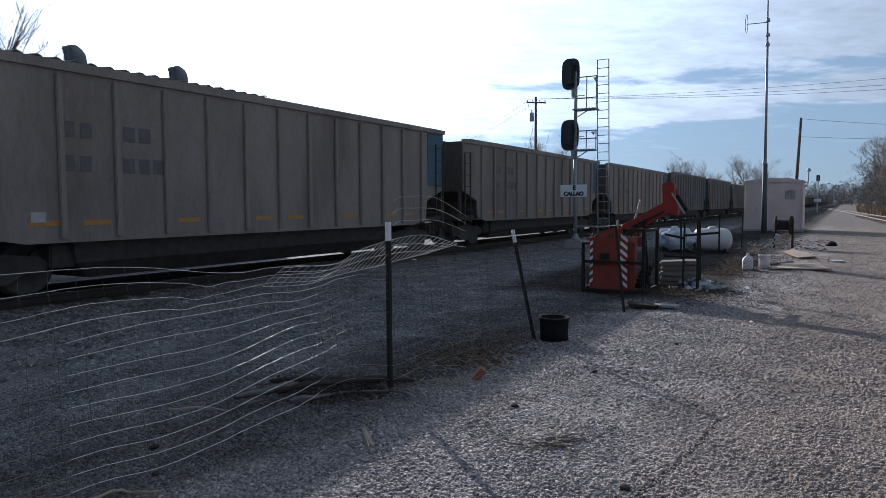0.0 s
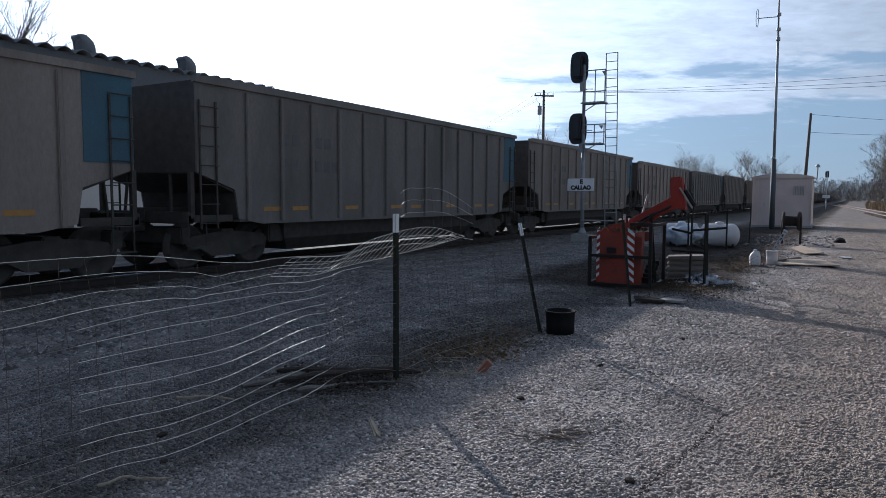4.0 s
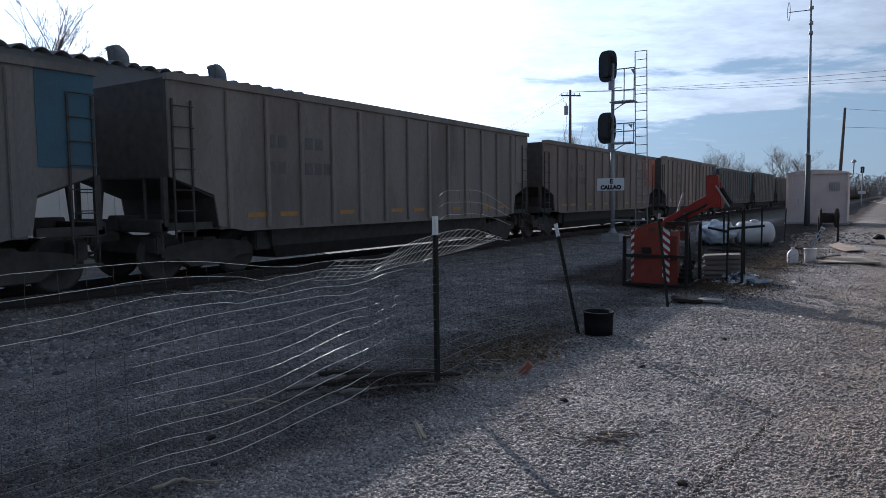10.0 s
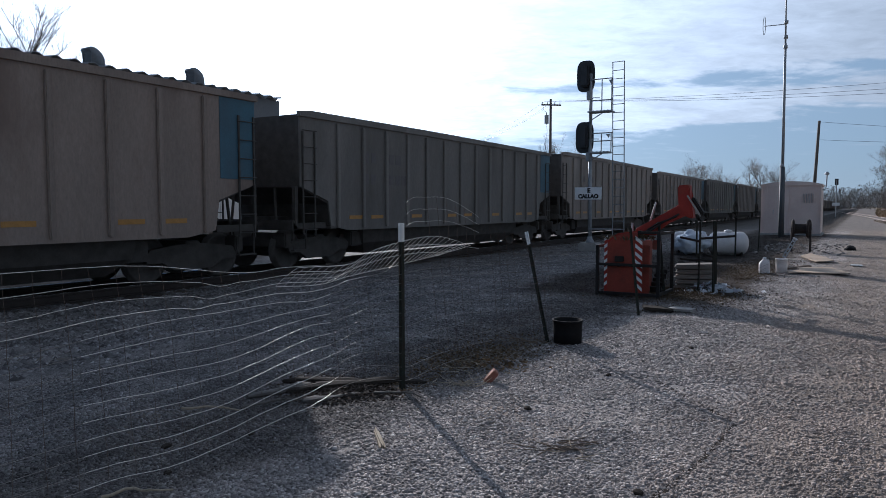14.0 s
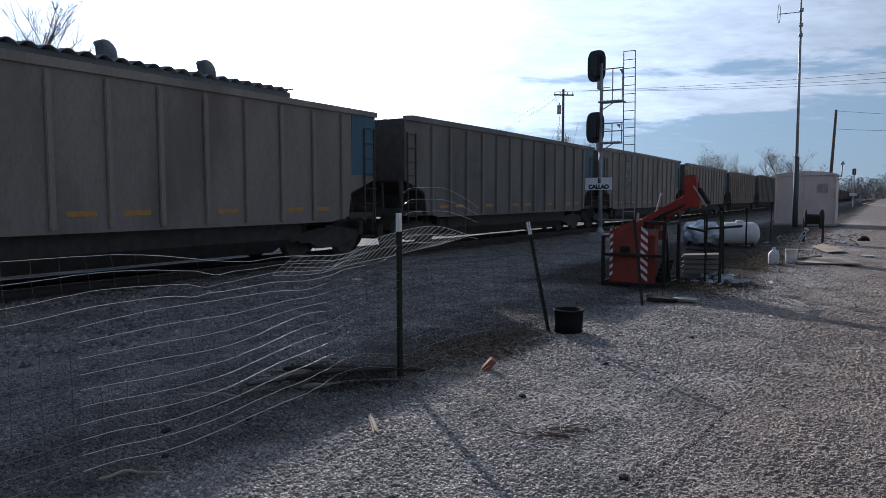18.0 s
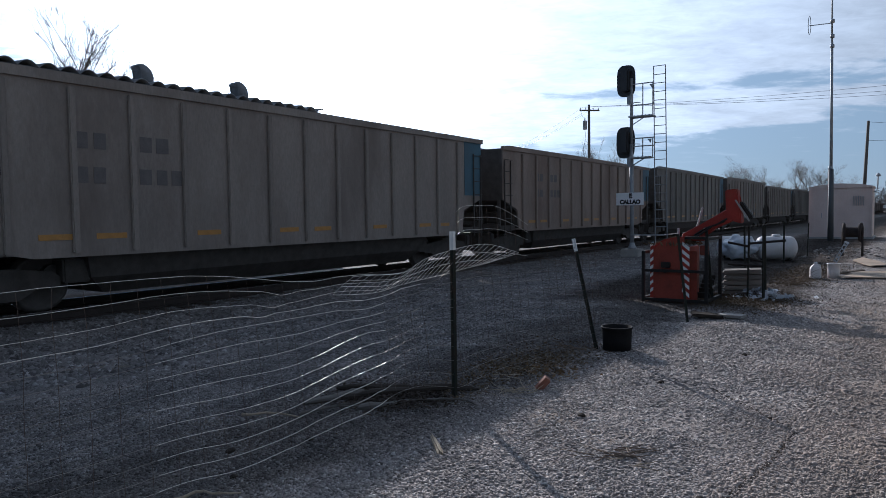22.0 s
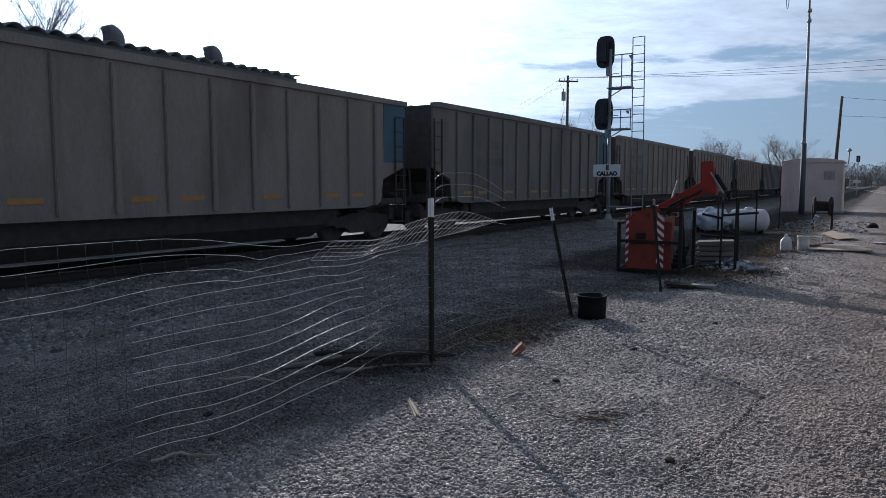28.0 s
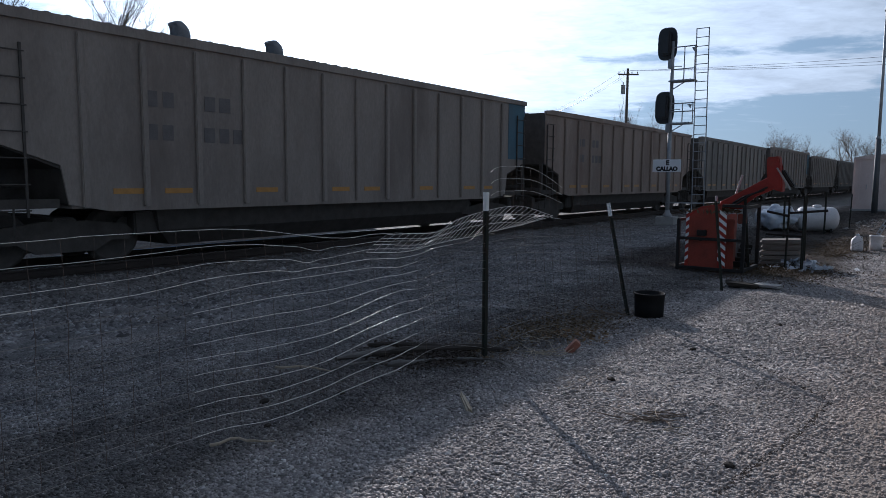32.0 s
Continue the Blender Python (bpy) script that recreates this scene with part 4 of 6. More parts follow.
def utility_pole(x, y, top, label, arm_z=None, yaw=0.0, lean=0.0):
    p = thing("utility_pole", pose(x, y, ground_z(x, y), 0, lean, yaw), label, "utility pole", "utility poles")
    bm = bmn()
    rod(bm, (0, 0, -0.5), (0, 0, top), 0.17, 12, 0.11)
    part("pole", bm, M_WOOD, p, "", True)
    if arm_z:
        bm = bmn()
        box(bm, (0, -0.14, arm_z), (1.9, 0.1, 0.13), bevel=0.01)
        part("crossarm", bm, M_WOOD, p)
        for k in (-0.85, -0.35, 0.35, 0.85):
            bm = bmn()
            lathe(bm, [(0.02, arm_z + 0.06), (0.05, arm_z + 0.12), (0.03, arm_z + 0.16), (0.055, arm_z + 0.2), (0.03, arm_z + 0.26)], 8, (k, -0.14, 0))
            part("insulator", bm, M_WHITE, p)
        bm = bmn()
        rod(bm, (-0.42, -0.1, arm_z - 1.75), (-0.42, -0.1, arm_z - 0.95), 0.2, 14)
        rod(bm, (-0.42, -0.1, arm_z - 0.95), (-0.42, -0.1, arm_z - 0.7), 0.05, 8)
        part("transformer", bm, M_GALV, p, "grey transformer can")
        bm = bmn()
        tube(bm, [(-0.42, -0.1, arm_z - 0.7), (-0.7, -0.12, arm_z - 0.5), (-0.85, -0.14, arm_z + 0.2)], 0.012, 5)
        tube(bm, [(-0.42, -0.1, arm_z - 1.7), (-0.35, -0.12, arm_z - 2.6), (-0.6, -0.1, arm_z - 3.6), (-0.3, -0.1, arm_z - 5)], 0.015, 5)
        part("lead", bm, M_BLACK, p)
    return p


def wire(a, b, sag, r, label):
    bm = bmn()
    a, b = Vector(a), Vector(b)
    pts = [a.lerp(b, k / 24) - Vector((0, 0, sag * 4 * (k / 24) * (1 - k / 24))) for k in range(25)]
    tube(bm, pts, r, 4)
    ob = part("overhead_wire", bm, M_BLACK)
    return tagged(ob, label, "overhead wire", "overhead wires")


build_house()
build_mast()
utility_pole(-25.3, 61.0, 11.75, "dark wooden utility pole with crossarm and transformer", 11.2, 40.0)
utility_pole(-3.95, 71.0, 9.3, "plain dark wooden utility pole", None, 0.0, 2.2)

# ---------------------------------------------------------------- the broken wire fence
# one wire in two copies: bright where the sun glints, dull elsewhere
M_GLINTWIRE = material("galvanised_wire_glint", (0.95, 0.91, 0.85), (0.80, 0.74, 0.65), rough=0.48, metal=0.8, scale=5, fine=60, bump=0.0)
M_NOGLINTWIRE = material("galvanised_wire_no_glint", (0.46, 0.42, 0.38), (0.30, 0.26, 0.22), rough=0.58, metal=0.9, scale=5, fine=60, bump=0.0)
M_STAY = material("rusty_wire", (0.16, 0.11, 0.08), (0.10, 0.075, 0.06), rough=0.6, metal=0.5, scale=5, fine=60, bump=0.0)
M_TPOST = material("green_post_paint", (0.03, 0.042, 0.035), (0.045, 0.035, 0.028), spec=0.15, rough=0.75, scale=9, fine=70, bump=0.1)
FENCE_N = 14
STATIONS = [0.4, 1.65, 2.2, 2.57, 2.98, 3.25, 3.46, 3.75, 4.0, 4.15, 4.38, 4.65, 4.92, 5.2, 5.6, 6.5, 7.6]
# heights of some of the line wires along the fence, from the top one down
HEIGHTS = {
    0: [1.25, 1.27, 1.27, 1.24, 1.18, 1.155, 1.165, 1.16, 1.14, 1.14, 1.17, 1.225, 1.62, 1.67, 1.65, 1.34, 1.22],
    2: [1.02, 1.04, 1.08, 1.07, 1.035, 1.05, 1.06, 1.045, 1.04, 1.08, 1.095, 1.12, 1.42, 1.46, 1.44, 1.24, 1.08],
    4: [0.86, 0.87, 0.91, 0.93, 0.93, 0.93, 0.93, 0.91, 0.94, 0.955, 0.97, 1.0, 1.02, 1.03, 1.02, 0.98, 0.88],
    7: [0.62, 0.64, 0.64, 0.63, 0.62, 0.65, 0.69, 0.73, 0.72, 0.745, 0.775, 0.80, 0.79, 0.81, 0.80, 0.72, 0.72],
    10: [0.36, 0.37, 0.37, 0.34, 0.345, 0.385, 0.42, 0.45, 0.475, 0.515, 0.53, 0.49, 0.44, 0.46, 0.45, 0.40, 0.40],
    13: [0.03, 0.10, 0.11, 0.07, 0.085, 0.11, 0.125, 0.14, 0.195, 0.21, 0.20, 0.14, 0.08, 0.10, 0.12, 0.10, 0.08],
}


def curve_at(ys, vs, y):
    """A smooth line through (ys, vs)."""
    if y <= ys[0]:
        return vs[0]
    for i in range(len(ys) - 1):
        if y <= ys[i + 1]:
            h = ys[i + 1] - ys[i]
            k = (y - ys[i]) / h
            m0 = (vs[i + 1] - vs[max(i - 1, 0)]) / (ys[i + 1] - ys[max(i - 1, 0)]) * h
            m1 = (vs[min(i + 2, len(vs) - 1)] - vs[i]) / (ys[min(i + 2, len(vs) - 1)] - ys[i]) * h
            return (2 * k ** 3 - 3 * k * k + 1) * vs[i] + (k ** 3 - 2 * k * k + k) * m0 + (-2 * k ** 3 + 3 * k * k) * vs[i + 1] + (k ** 3 - k * k) * m1
    return vs[-1]


def fence_x(y, z):
    x = curve_at([0.4, 1.7, 4.84, 7.53, 10.13], [-3.5, -3.44, -3.35, -3.13, -2.79], y)
    return x - 0.10 * max(0.0, z - 0.9) * smooth(5.5, 3.5, y)


def fence_z(i, y):
    hi = max(k for k in HEIGHTS if k <= i)
    lo = min(k for k in HEIGHTS if k >= i)
    z = curve_at(STATIONS, HEIGHTS[hi], y)
    if lo > hi:
        z += (curve_at(STATIONS, HEIGHTS[lo], y) - z) * (i - hi) / (lo - hi)
    # bends where the stays were wrenched
    if 1 <= i <= 3:
        z -= 0.022 * max(0.0, 1 - abs(y - (3.07 - 0.1 * i)) / 0.14)
    if i >= 5:
        d = y - (4.17 - 0.055 * (i - 7))
        z += 0.004 * math.exp(-((d + 0.04) / 0.05) ** 2) - 0.006 * math.exp(-((d - 0.05) / 0.05) ** 2)
    return z + 0.006 * noise.noise((y * 2.2, i * 0.9, 0.0)) + 0.003 * noise.noise((y * 9.0, i * 2.3, 5.0))


def build_fence():
    f = thing("wire_fence", pose(0, 0, 0), "sagging torn woven-wire fence hung between steel posts", "fence")
    whole, lower = range(FENCE_N), range(4, FENCE_N)
    # bright copy laid along the stretch of sun glint, dull copy outside it
    for lo, hi, r, mt, which in ((0.4, 2.25, 0.0022, M_GLINTWIRE, range(4)), (0.4, 2.05, 0.0014, M_NOGLINTWIRE, lower), (2.05, 2.25, 0.0018, M_GLINTWIRE, lower), (2.25, 3.95, 0.0022, M_GLINTWIRE, whole),
                                 (3.95, 4.42, 0.0016, M_NOGLINTWIRE, lower), (3.95, 4.42, 0.0020, M_GLINTWIRE, range(4)), (4.42, 4.92, 0.0015, M_NOGLINTWIRE, range(3, FENCE_N)), (4.92, 6.1, 0.0018, M_GLINTWIRE, range(4)), (4.92, 6.35, 0.0016, M_NOGLINTWIRE, lower), (6.35, 7.6, 0.0013, M_STAY, whole)):
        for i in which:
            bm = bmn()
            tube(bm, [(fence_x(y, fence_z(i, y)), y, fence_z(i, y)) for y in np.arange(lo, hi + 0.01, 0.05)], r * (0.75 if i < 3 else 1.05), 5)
            part("line_wire", bm, mt, f, "rusty wire" if mt is M_STAY else "galvanised wire, brighter only where the sun glints")
    rng = random.Random(8)
    stays = [y for y in np.arange(0.5, 7.6, 0.15) if not 4.45 < y < 4.75]
    for y in stays:
        lo = FENCE_N - 1
        if y > 4.9 and rng.random() < 0.25:
            continue
        bm = bmn()
        sl = -0.10 * smooth(1.5, 3.5, y)
        pts = []
        for i in range(0, lo + 1):
            yy = y + sl * (6 - i) / 6 + rng.uniform(-0.006, 0.006)
            pts.append((fence_x(yy, fence_z(i, yy)) + 0.003, yy, fence_z(i, yy)))
        tube(bm, pts, 0.0013, 4)
        part("stay_wire", bm, M_STAY, f)
    # the torn flap that lies over towards the track
    flap = part("torn_flap", flap_mesh(), M_GLINTWIRE, f, "bent-over flap of bright wire mesh")
    for (bx, by), (tx, ty, tz) in (((-3.35, 4.84), (-3.36, 4.85, 1.45)), ((-3.13, 7.53), (-3.50, 7.72, 1.28)), ((-2.79, 10.13), (-2.93, 10.13, 1.27)), ((-2.98, 12.5), (-3.05, 12.3, 1.32)), ((-2.4, 14.1), (-2.42, 14.1, 1.3))):
        steel_post(bx, by, tx, ty, tz, by < 9)


FLAP_Y = [3.66, 4.27, 4.55, 4.87, 5.37, 5.68, 6.25]
FLAP_Z = [1.15, 1.13, 1.22, 1.27, 1.30, 1.29, 1.20]
FLAP_DROP = [0.13, 0.13, 0.21, 0.25, 0.24, 0.20, 0.10]


def flap_mesh():
    """Crumpled mesh: long wires along the fence, crossed by slanting stays."""
    bm = bmn()

    def at(u, v):
        y = 3.70 + 2.55 * u
        z = curve_at(FLAP_Y, FLAP_Z, y)
        return (-3.47 - 0.10 * v + 0.02 * sin(9 * u), y - (0.12 + 0.34 * u) * v, z - curve_at(FLAP_Y, FLAP_DROP, y) * v + 0.01 * sin(11 * u + 3 * v))
    for k in range(31):
        tube(bm, [at(k / 30, v / 6) for v in range(7)], 0.0012 + 0.0009 * (k / 30), 4)
    for v in (0.0, 0.3, 0.62, 1.0):
        tube(bm, [at(k / 30, v) for k in range(31)], 0.0017, 4)
    return bm


def steel_post(bx, by, tx, ty, tz, tip=True):
    p = thing("steel_fence_post", pose(bx, by, 0), "dark green steel fence post with a white tip" if tip else "dark rusty steel fence post", "fence post", "fence posts")
    d = Vector((tx - bx, ty - by, tz))
    bm = bmn()
    prism(bm, [(-0.025, -0.004), (0.025, -0.004), (0.025, 0.003), (0.004, 0.003), (0.004, 0.028), (-0.004, 0.028), (-0.004, 0.003), (-0.025, 0.003)], -0.15, d.length - 0.16, "z")
    for k in range(18):
        box(bm, (0, -0.007, 0.1 + k * 0.062), (0.014, 0.008, 0.02))
    m4 = d.to_track_quat("Z", "Y").to_matrix().to_4x4()
    part("shaft", bm, M_TPOST, p, at=m4)
    bm = bmn()
    prism(bm, [(-0.026, -0.005), (0.026, -0.005), (0.026, 0.004), (0.005, 0.004), (0.005, 0.029), (-0.005, 0.029), (-0.005, 0.004), (-0.026, 0.004)], d.length - 0.16, d.length, "z")
    part("tip", bm, M_WHITE if tip else M_TPOST, p, "white painted tip" if tip else "", at=m4)
    return p


build_fence()

# ---------------------------------------------------------------- red implement, frame and scrap along the fence
M_RED = material("red_machine_paint", (0.34, 0.036, 0.022), (0.22, 0.028, 0.02), spec=0.3, rough=0.6, scale=2.2, fine=40, bump=0.05, stain=(0.16, 0.06, 0.035), stain_at=(0.56, 0.78))
# duller, more stained copy of the red, for the plates
M_PLATERED = material("dull_red_machine_paint", (0.30, 0.06, 0.038), (0.20, 0.046, 0.03), spec=0.25, rough=0.65, scale=2.6, fine=40, bump=0.06, stain=(0.10, 0.05, 0.035), stain_at=(0.5, 0.72))
M_BARSTEEL = material("bright_galvanised_bar", (0.70, 0.70, 0.70), (0.55, 0.55, 0.56), rough=0.45, metal=0.3, scale=6, fine=60, bump=0.04)
M_FRAME = material("black_steel", (0.018, 0.018, 0.018), (0.032, 0.027, 0.024), spec=0.2, rough=0.7, metal=0.0, scale=6, fine=60, bump=0.1)
M_TANK = material("white_tank_paint", (0.66, 0.63, 0.62), (0.54, 0.51, 0.50), rough=0.5, scale=2, fine=40, bump=0.02, stain=(0.45, 0.42, 0.38), stain_at=(0.6, 0.85))
M_BAG = material("white_plastic_sheet", (0.62, 0.64, 0.68), (0.48, 0.51, 0.56), rough=0.35, scale=3, fine=20, bump=0.2)
M_BOARD = material("pale_weathered_board", (0.42, 0.395, 0.365), (0.30, 0.275, 0.25), spec=0.15, rough=0.85, scale=3, fine=40, bump=0.2, stretch=(1, 5, 5), spread=0.15)
M_SHADEBOARD = material("shaded_weathered_board", (0.26, 0.235, 0.21), (0.18, 0.16, 0.14), spec=0.1, rough=0.9, scale=3, fine=40, bump=0.2, stretch=(1, 5, 5), spread=0.15)
M_SHEET = material("pale_sheet", (0.46, 0.37, 0.285), (0.36, 0.29, 0.22), spec=0.03, rough=0.85, scale=2, fine=30, bump=0.2, stain=(0.3, 0.25, 0.2), stain_at=(0.55, 0.75))
M_BROWN = material("weathered_wood", (0.17, 0.13, 0.10), (0.11, 0.085, 0.065), spec=0.15, rough=0.85, scale=3, fine=40, bump=0.4, stretch=(1, 5, 5), spread=0.25)
M_ROTTEN = material("rotten_wood", (0.055, 0.046, 0.038), (0.03, 0.026, 0.022), spec=0.05, rough=0.9, scale=3, fine=40, bump=0.5, stretch=(5, 1, 5))
M_GREYLOG = material("grey_split_wood", (0.17, 0.16, 0.145), (0.09, 0.08, 0.07), spec=0.1, rough=0.85, scale=3, fine=40, bump=0.5, stretch=(5, 1, 5))
M_SOIL = material("damp_soil", (0.085, 0.07, 0.058), (0.055, 0.046, 0.04), spec=0.05, rough=0.95, scale=6, fine=60, bump=0.3)
M_RUBBER = material("black_plastic", (0.012, 0.012, 0.013), (0.018, 0.017, 0.017), spec=0.12, rough=0.9, scale=6, fine=50, bump=0.1)
M_IRON = material("dark_rusted_iron", (0.05, 0.038, 0.033), (0.03, 0.026, 0.025), spec=0.15, rough=0.9, metal=0.0, scale=8, fine=60, bump=0.4)
M_LEAF = material("dry_leaves", (0.17, 0.125, 0.08), (0.11, 0.085, 0.055), spec=0.1, rough=0.9, scale=8, fine=60, bump=0.2, spread=0.3)
M_OAKLEAF = material("tan_fallen_leaves", (0.28, 0.185, 0.105), (0.20, 0.135, 0.08), spec=0.1, rough=0.85, scale=8, fine=60, bump=0.2)
M_STALK = material("pale_dry_stalk", (0.46, 0.39, 0.29), (0.34, 0.28, 0.20), spec=0.1, rough=0.85, scale=8, fine=60, bump=0.1)
M_RUBBLE = material("grey_rubble", (0.28, 0.255, 0.235), (0.18, 0.165, 0.15), spec=0.1, rough=0.9, scale=6, fine=50, bump=0.4, spread=0.25)
M_BRICK = material("red_brick", (0.30, 0.125, 0.08), (0.23, 0.095, 0.062), rough=0.85, scale=8, fine=60, bump=0.4)


def build_implement():
    X, Y = -3.50, 12.15
    im = thing("red_implement", pose(X, Y, 0, 0, 0, 0), "red steel farm implement with striped warning plates and a raised boom", "farm implement")
    bm = bmn()
    prism(bm, [(-0.44, 0.02), (0.12, 0.02), (0.12, 1.13), (0.02, 1.14), (-0.22, 1.08), (-0.40, 0.94), (-0.44, 0.88)], -0.03, 0.03)
    part("front_plate", bm, M_PLATERED, im, "dented red front plate")
    bm = bmn()
    box(bm, (0.15, 0.42, 0.50), (0.04, 0.86, 0.95), bevel=0.01)
    box(bm, (0.245, 0.05, 0.48), (0.17, 0.04, 0.86), bevel=0.01)
    part("side_plate", bm, M_PLATERED, im)
    bm = bmn()
    box(bm, (0.43, 0.12, 0.92), (0.13, 0.10, 0.17), bevel=0.012)
    part("hinge_block", bm, M_PLATERED, im)
    bm = bmn()
    box(bm, (-0.43, 0.42, 0.46), (0.03, 0.86, 0.9), bevel=0.01)
    part("side_plate", bm, M_PLATERED, im)
    bm = bmn()
    prism(bm, [(-0.45, 0.86), (-0.40, 0.94), (-0.22, 1.08), (0.14, 1.14), (0.14, 1.17), (-0.23, 1.11), (-0.43, 0.97), (-0.47, 0.88)], 0.0, 0.85)
    part("top_plate", bm, M_RED, im)
    # striped warning plates
    for x0, w, lean in ((-0.455, 0.055, 1), (0.10, 0.125, -1)):
        bm = bmn()
        box(bm, (x0 + w / 2, -0.042, 0.52), (w, 0.012, 0.96))
        wp = part("warning_plate", bm, M_RED, im)
        for k in range(7):
            z = 0.10 + k * 0.135
            bm = bmn()
            prism(bm, [(x0, z + (0.06 if lean > 0 else w * 0.8 + 0.0)), (x0 + w, z + (0.06 + w * 0.8 if lean > 0 else 0.0)), (x0 + w, z + (0.12 + w * 0.8 if lean > 0 else 0.065)), (x0, z + (0.12 if lean > 0 else w * 0.8 + 0.065))], -0.052, -0.048)
            part("white_stripe", bm, M_WHITE, wp)
    bm = bmn()
    box(bm, (-0.18, -0.05, 0.66), (0.16, 0.06, 0.10), bevel=0.01)
    rod(bm, (-0.18, -0.1, 0.55), (-0.18, -0.03, 0.55), 0.03)
    part("latch", bm, M_FRAME, im)
    # boom and its bracket
    bm = bmn()
    prism(bm, [(0.02, 1.08), (0.03, 1.20), (0.40, 1.40), (0.80, 1.64), (0.90, 1.56), (0.88, 1.43), (0.60, 1.30), (0.44, 1.20), (0.40, 1.08)], 0.20, 0.34)
    bmesh.ops.bevel(bm, geom=bm.edges[:], offset=0.015, segments=1, affect="EDGES", clamp_overlap=True)
    boom = part("boom", bm, M_RED, im, "angled red boom")
    bm = bmn()
    prism(bm, [(0.77, 1.60), (0.75, 1.95), (0.94, 1.97), (0.95, 1.78), (1.00, 1.60), (1.02, 1.38), (0.88, 1.42)], 0.16, 0.40)
    bmesh.ops.bevel(bm, geom=bm.edges[:], offset=0.02, segments=2, affect="EDGES", clamp_overlap=True)
    part("bracket", bm, M_RED, boom, "upright red bracket plate")
    bm = bmn()
    box(bm, (1.07, 0.32, 1.60), (0.06, 0.16, 0.34), rot=(0, -32, 0), bevel=0.02)
    part("cylinder_block", bm, M_FRAME, boom, "black block with pale edge")
    bm = bmn()
    box(bm, (1.04, 0.12, 1.60), (0.025, 0.02, 0.42), rot=(0, -32, 0))
    part("edge_strip", bm, M_BOARD, boom)
    bm = bmn()
    tube(bm, [(0.25, 0.2, 1.18), (0.45, 0.1, 1.30), (0.62, 0.12, 1.36), (0.78, 0.2, 1.46)], 0.018, 6)
    tube(bm, [(0.1, 0.2, 1.12), (0.35, 0.08, 1.18), (0.55, 0.1, 1.33), (0.74, 0.2, 1.42)], 0.018, 6)
    part("hose", bm, M_FRAME, boom)
    bm = bmn()
    rod(bm, (-0.03, 0.2, 1.05), (-0.03, 0.2, 1.30), 0.022)
    part("pin_rod", bm, M_GALV, im)
    bm = bmn()
    rod(bm, (0.22, 0.4, 1.26), (0.33, 0.4, 1.66), 0.018)
    part("pin_rod", bm, M_GALV, im)
    # black carrying frame
    for x, y0 in ((-0.56, -0.1), (0.52, -0.1), (-0.56, 0.9), (0.52, 0.9)):
        bm = bmn()
        h = 1.16 if x > 0 else 0.9
        box(bm, (x, y0, h / 2), (0.055, 0.055, h), bevel=0.006)
        part("frame_post", bm, M_FRAME, im)
    bm = bmn()
    for z in (0.05, 0.56):
        box(bm, (0.0, -0.1, z), (1.1, 0.05, 0.05), bevel=0.006)
    box(bm, (0.34, -0.1, 1.14), (0.36, 0.05, 0.05), bevel=0.006)
    for x in (-0.56, 0.52):
        box(bm, (x, 0.4, 0.06), (0.05, 1.0, 0.05))
        box(bm, (x, 0.4, 1.12 if x > 0 else 0.88), (0.05, 1.0, 0.05))
    part("frame_rail", bm, M_FRAME, im)
    for k in range(5):
        bm = bmn()
        box(bm, (0.38, 0.3 + 0.1 * k, 0.12 + 0.07 * k), (0.2, 0.03, 0.10), rot=(20, 0, 5 * k))
        part("blade", bm, M_FRAME, im)


def litter(name, label, cat, centre, spread, count, size, mt, height, seed, flat=0.35):
    """A heap of small crumpled pieces: one object of stuff."""
    rng = np.random.default_rng(seed)
    V, F = [], []
    for _ in range(count):
        r = rng.normal(0, 0.5, 2)
        c = np.array([centre[0] + spread[0] * r[0], centre[1] + spread[1] * r[1], 0.0])
        c[2] = centre[2] + height * max(0.0, 1 - (r[0] ** 2 + r[1] ** 2)) * rng.uniform(0.3, 1.0) + 0.01
        a = rng.normal(0, 1, 3)
        b = rng.normal(0, 1, 3)
        a[2] *= flat
        b[2] *= flat
        s = size * rng.uniform(0.5, 1.5)
        a, b = a / np.linalg.norm(a) * s, b / np.linalg.norm(b) * s * 0.5
        k = len(V)
        V += [c - a - b * 0.3, c + b + [0, 0, s * 0.15], c + a, c - b]
        F.append((k, k + 1, k + 2, k + 3))
    ob = new(name, raw_mesh(name, V, F, mt))
    return tagged(ob, label, cat, kind="stuff")


def tank(x, y, r, length, yaw, label):
    t = thing("gas_tank", pose(x, y, 0, 0, 0, yaw), label, "gas tank", "white tanks")
    bm = bmn()
    prof = [(0.02, -length / 2)] + [(r * sin(pi / 2 * k / 6), -length / 2 + r * 0.6 * (1 - cos(pi / 2 * k / 6))) for k in range(1, 7)]
    prof += [(r * cos(pi / 2 * k / 6), length / 2 - r * 0.6 + r * 0.6 * sin(pi / 2 * k / 6)) for k in range(0, 6)] + [(0.02, length / 2)]
    lathe(bm, prof, 28)
    part("shell", bm, M_TANK, t, "", True, pose(0, 0, r + 0.03, 0, 90, 0))
    bm = bmn()
    lathe(bm, [(0.12, 2 * r), (0.13, 2 * r + 0.02), (0.13, 2 * r + 0.06), (0.10, 2 * r + 0.09), (0.02, 2 * r + 0.1)], 16)
    part("valve_dome", bm, M_TANK, t, "", True)
    for k in (-0.3, 0.3):
        bm = bmn()
        box(bm, (k * length, 0, 0.05), (0.06, r * 1.3, 0.14))
        part("foot", bm, M_FRAME, t)


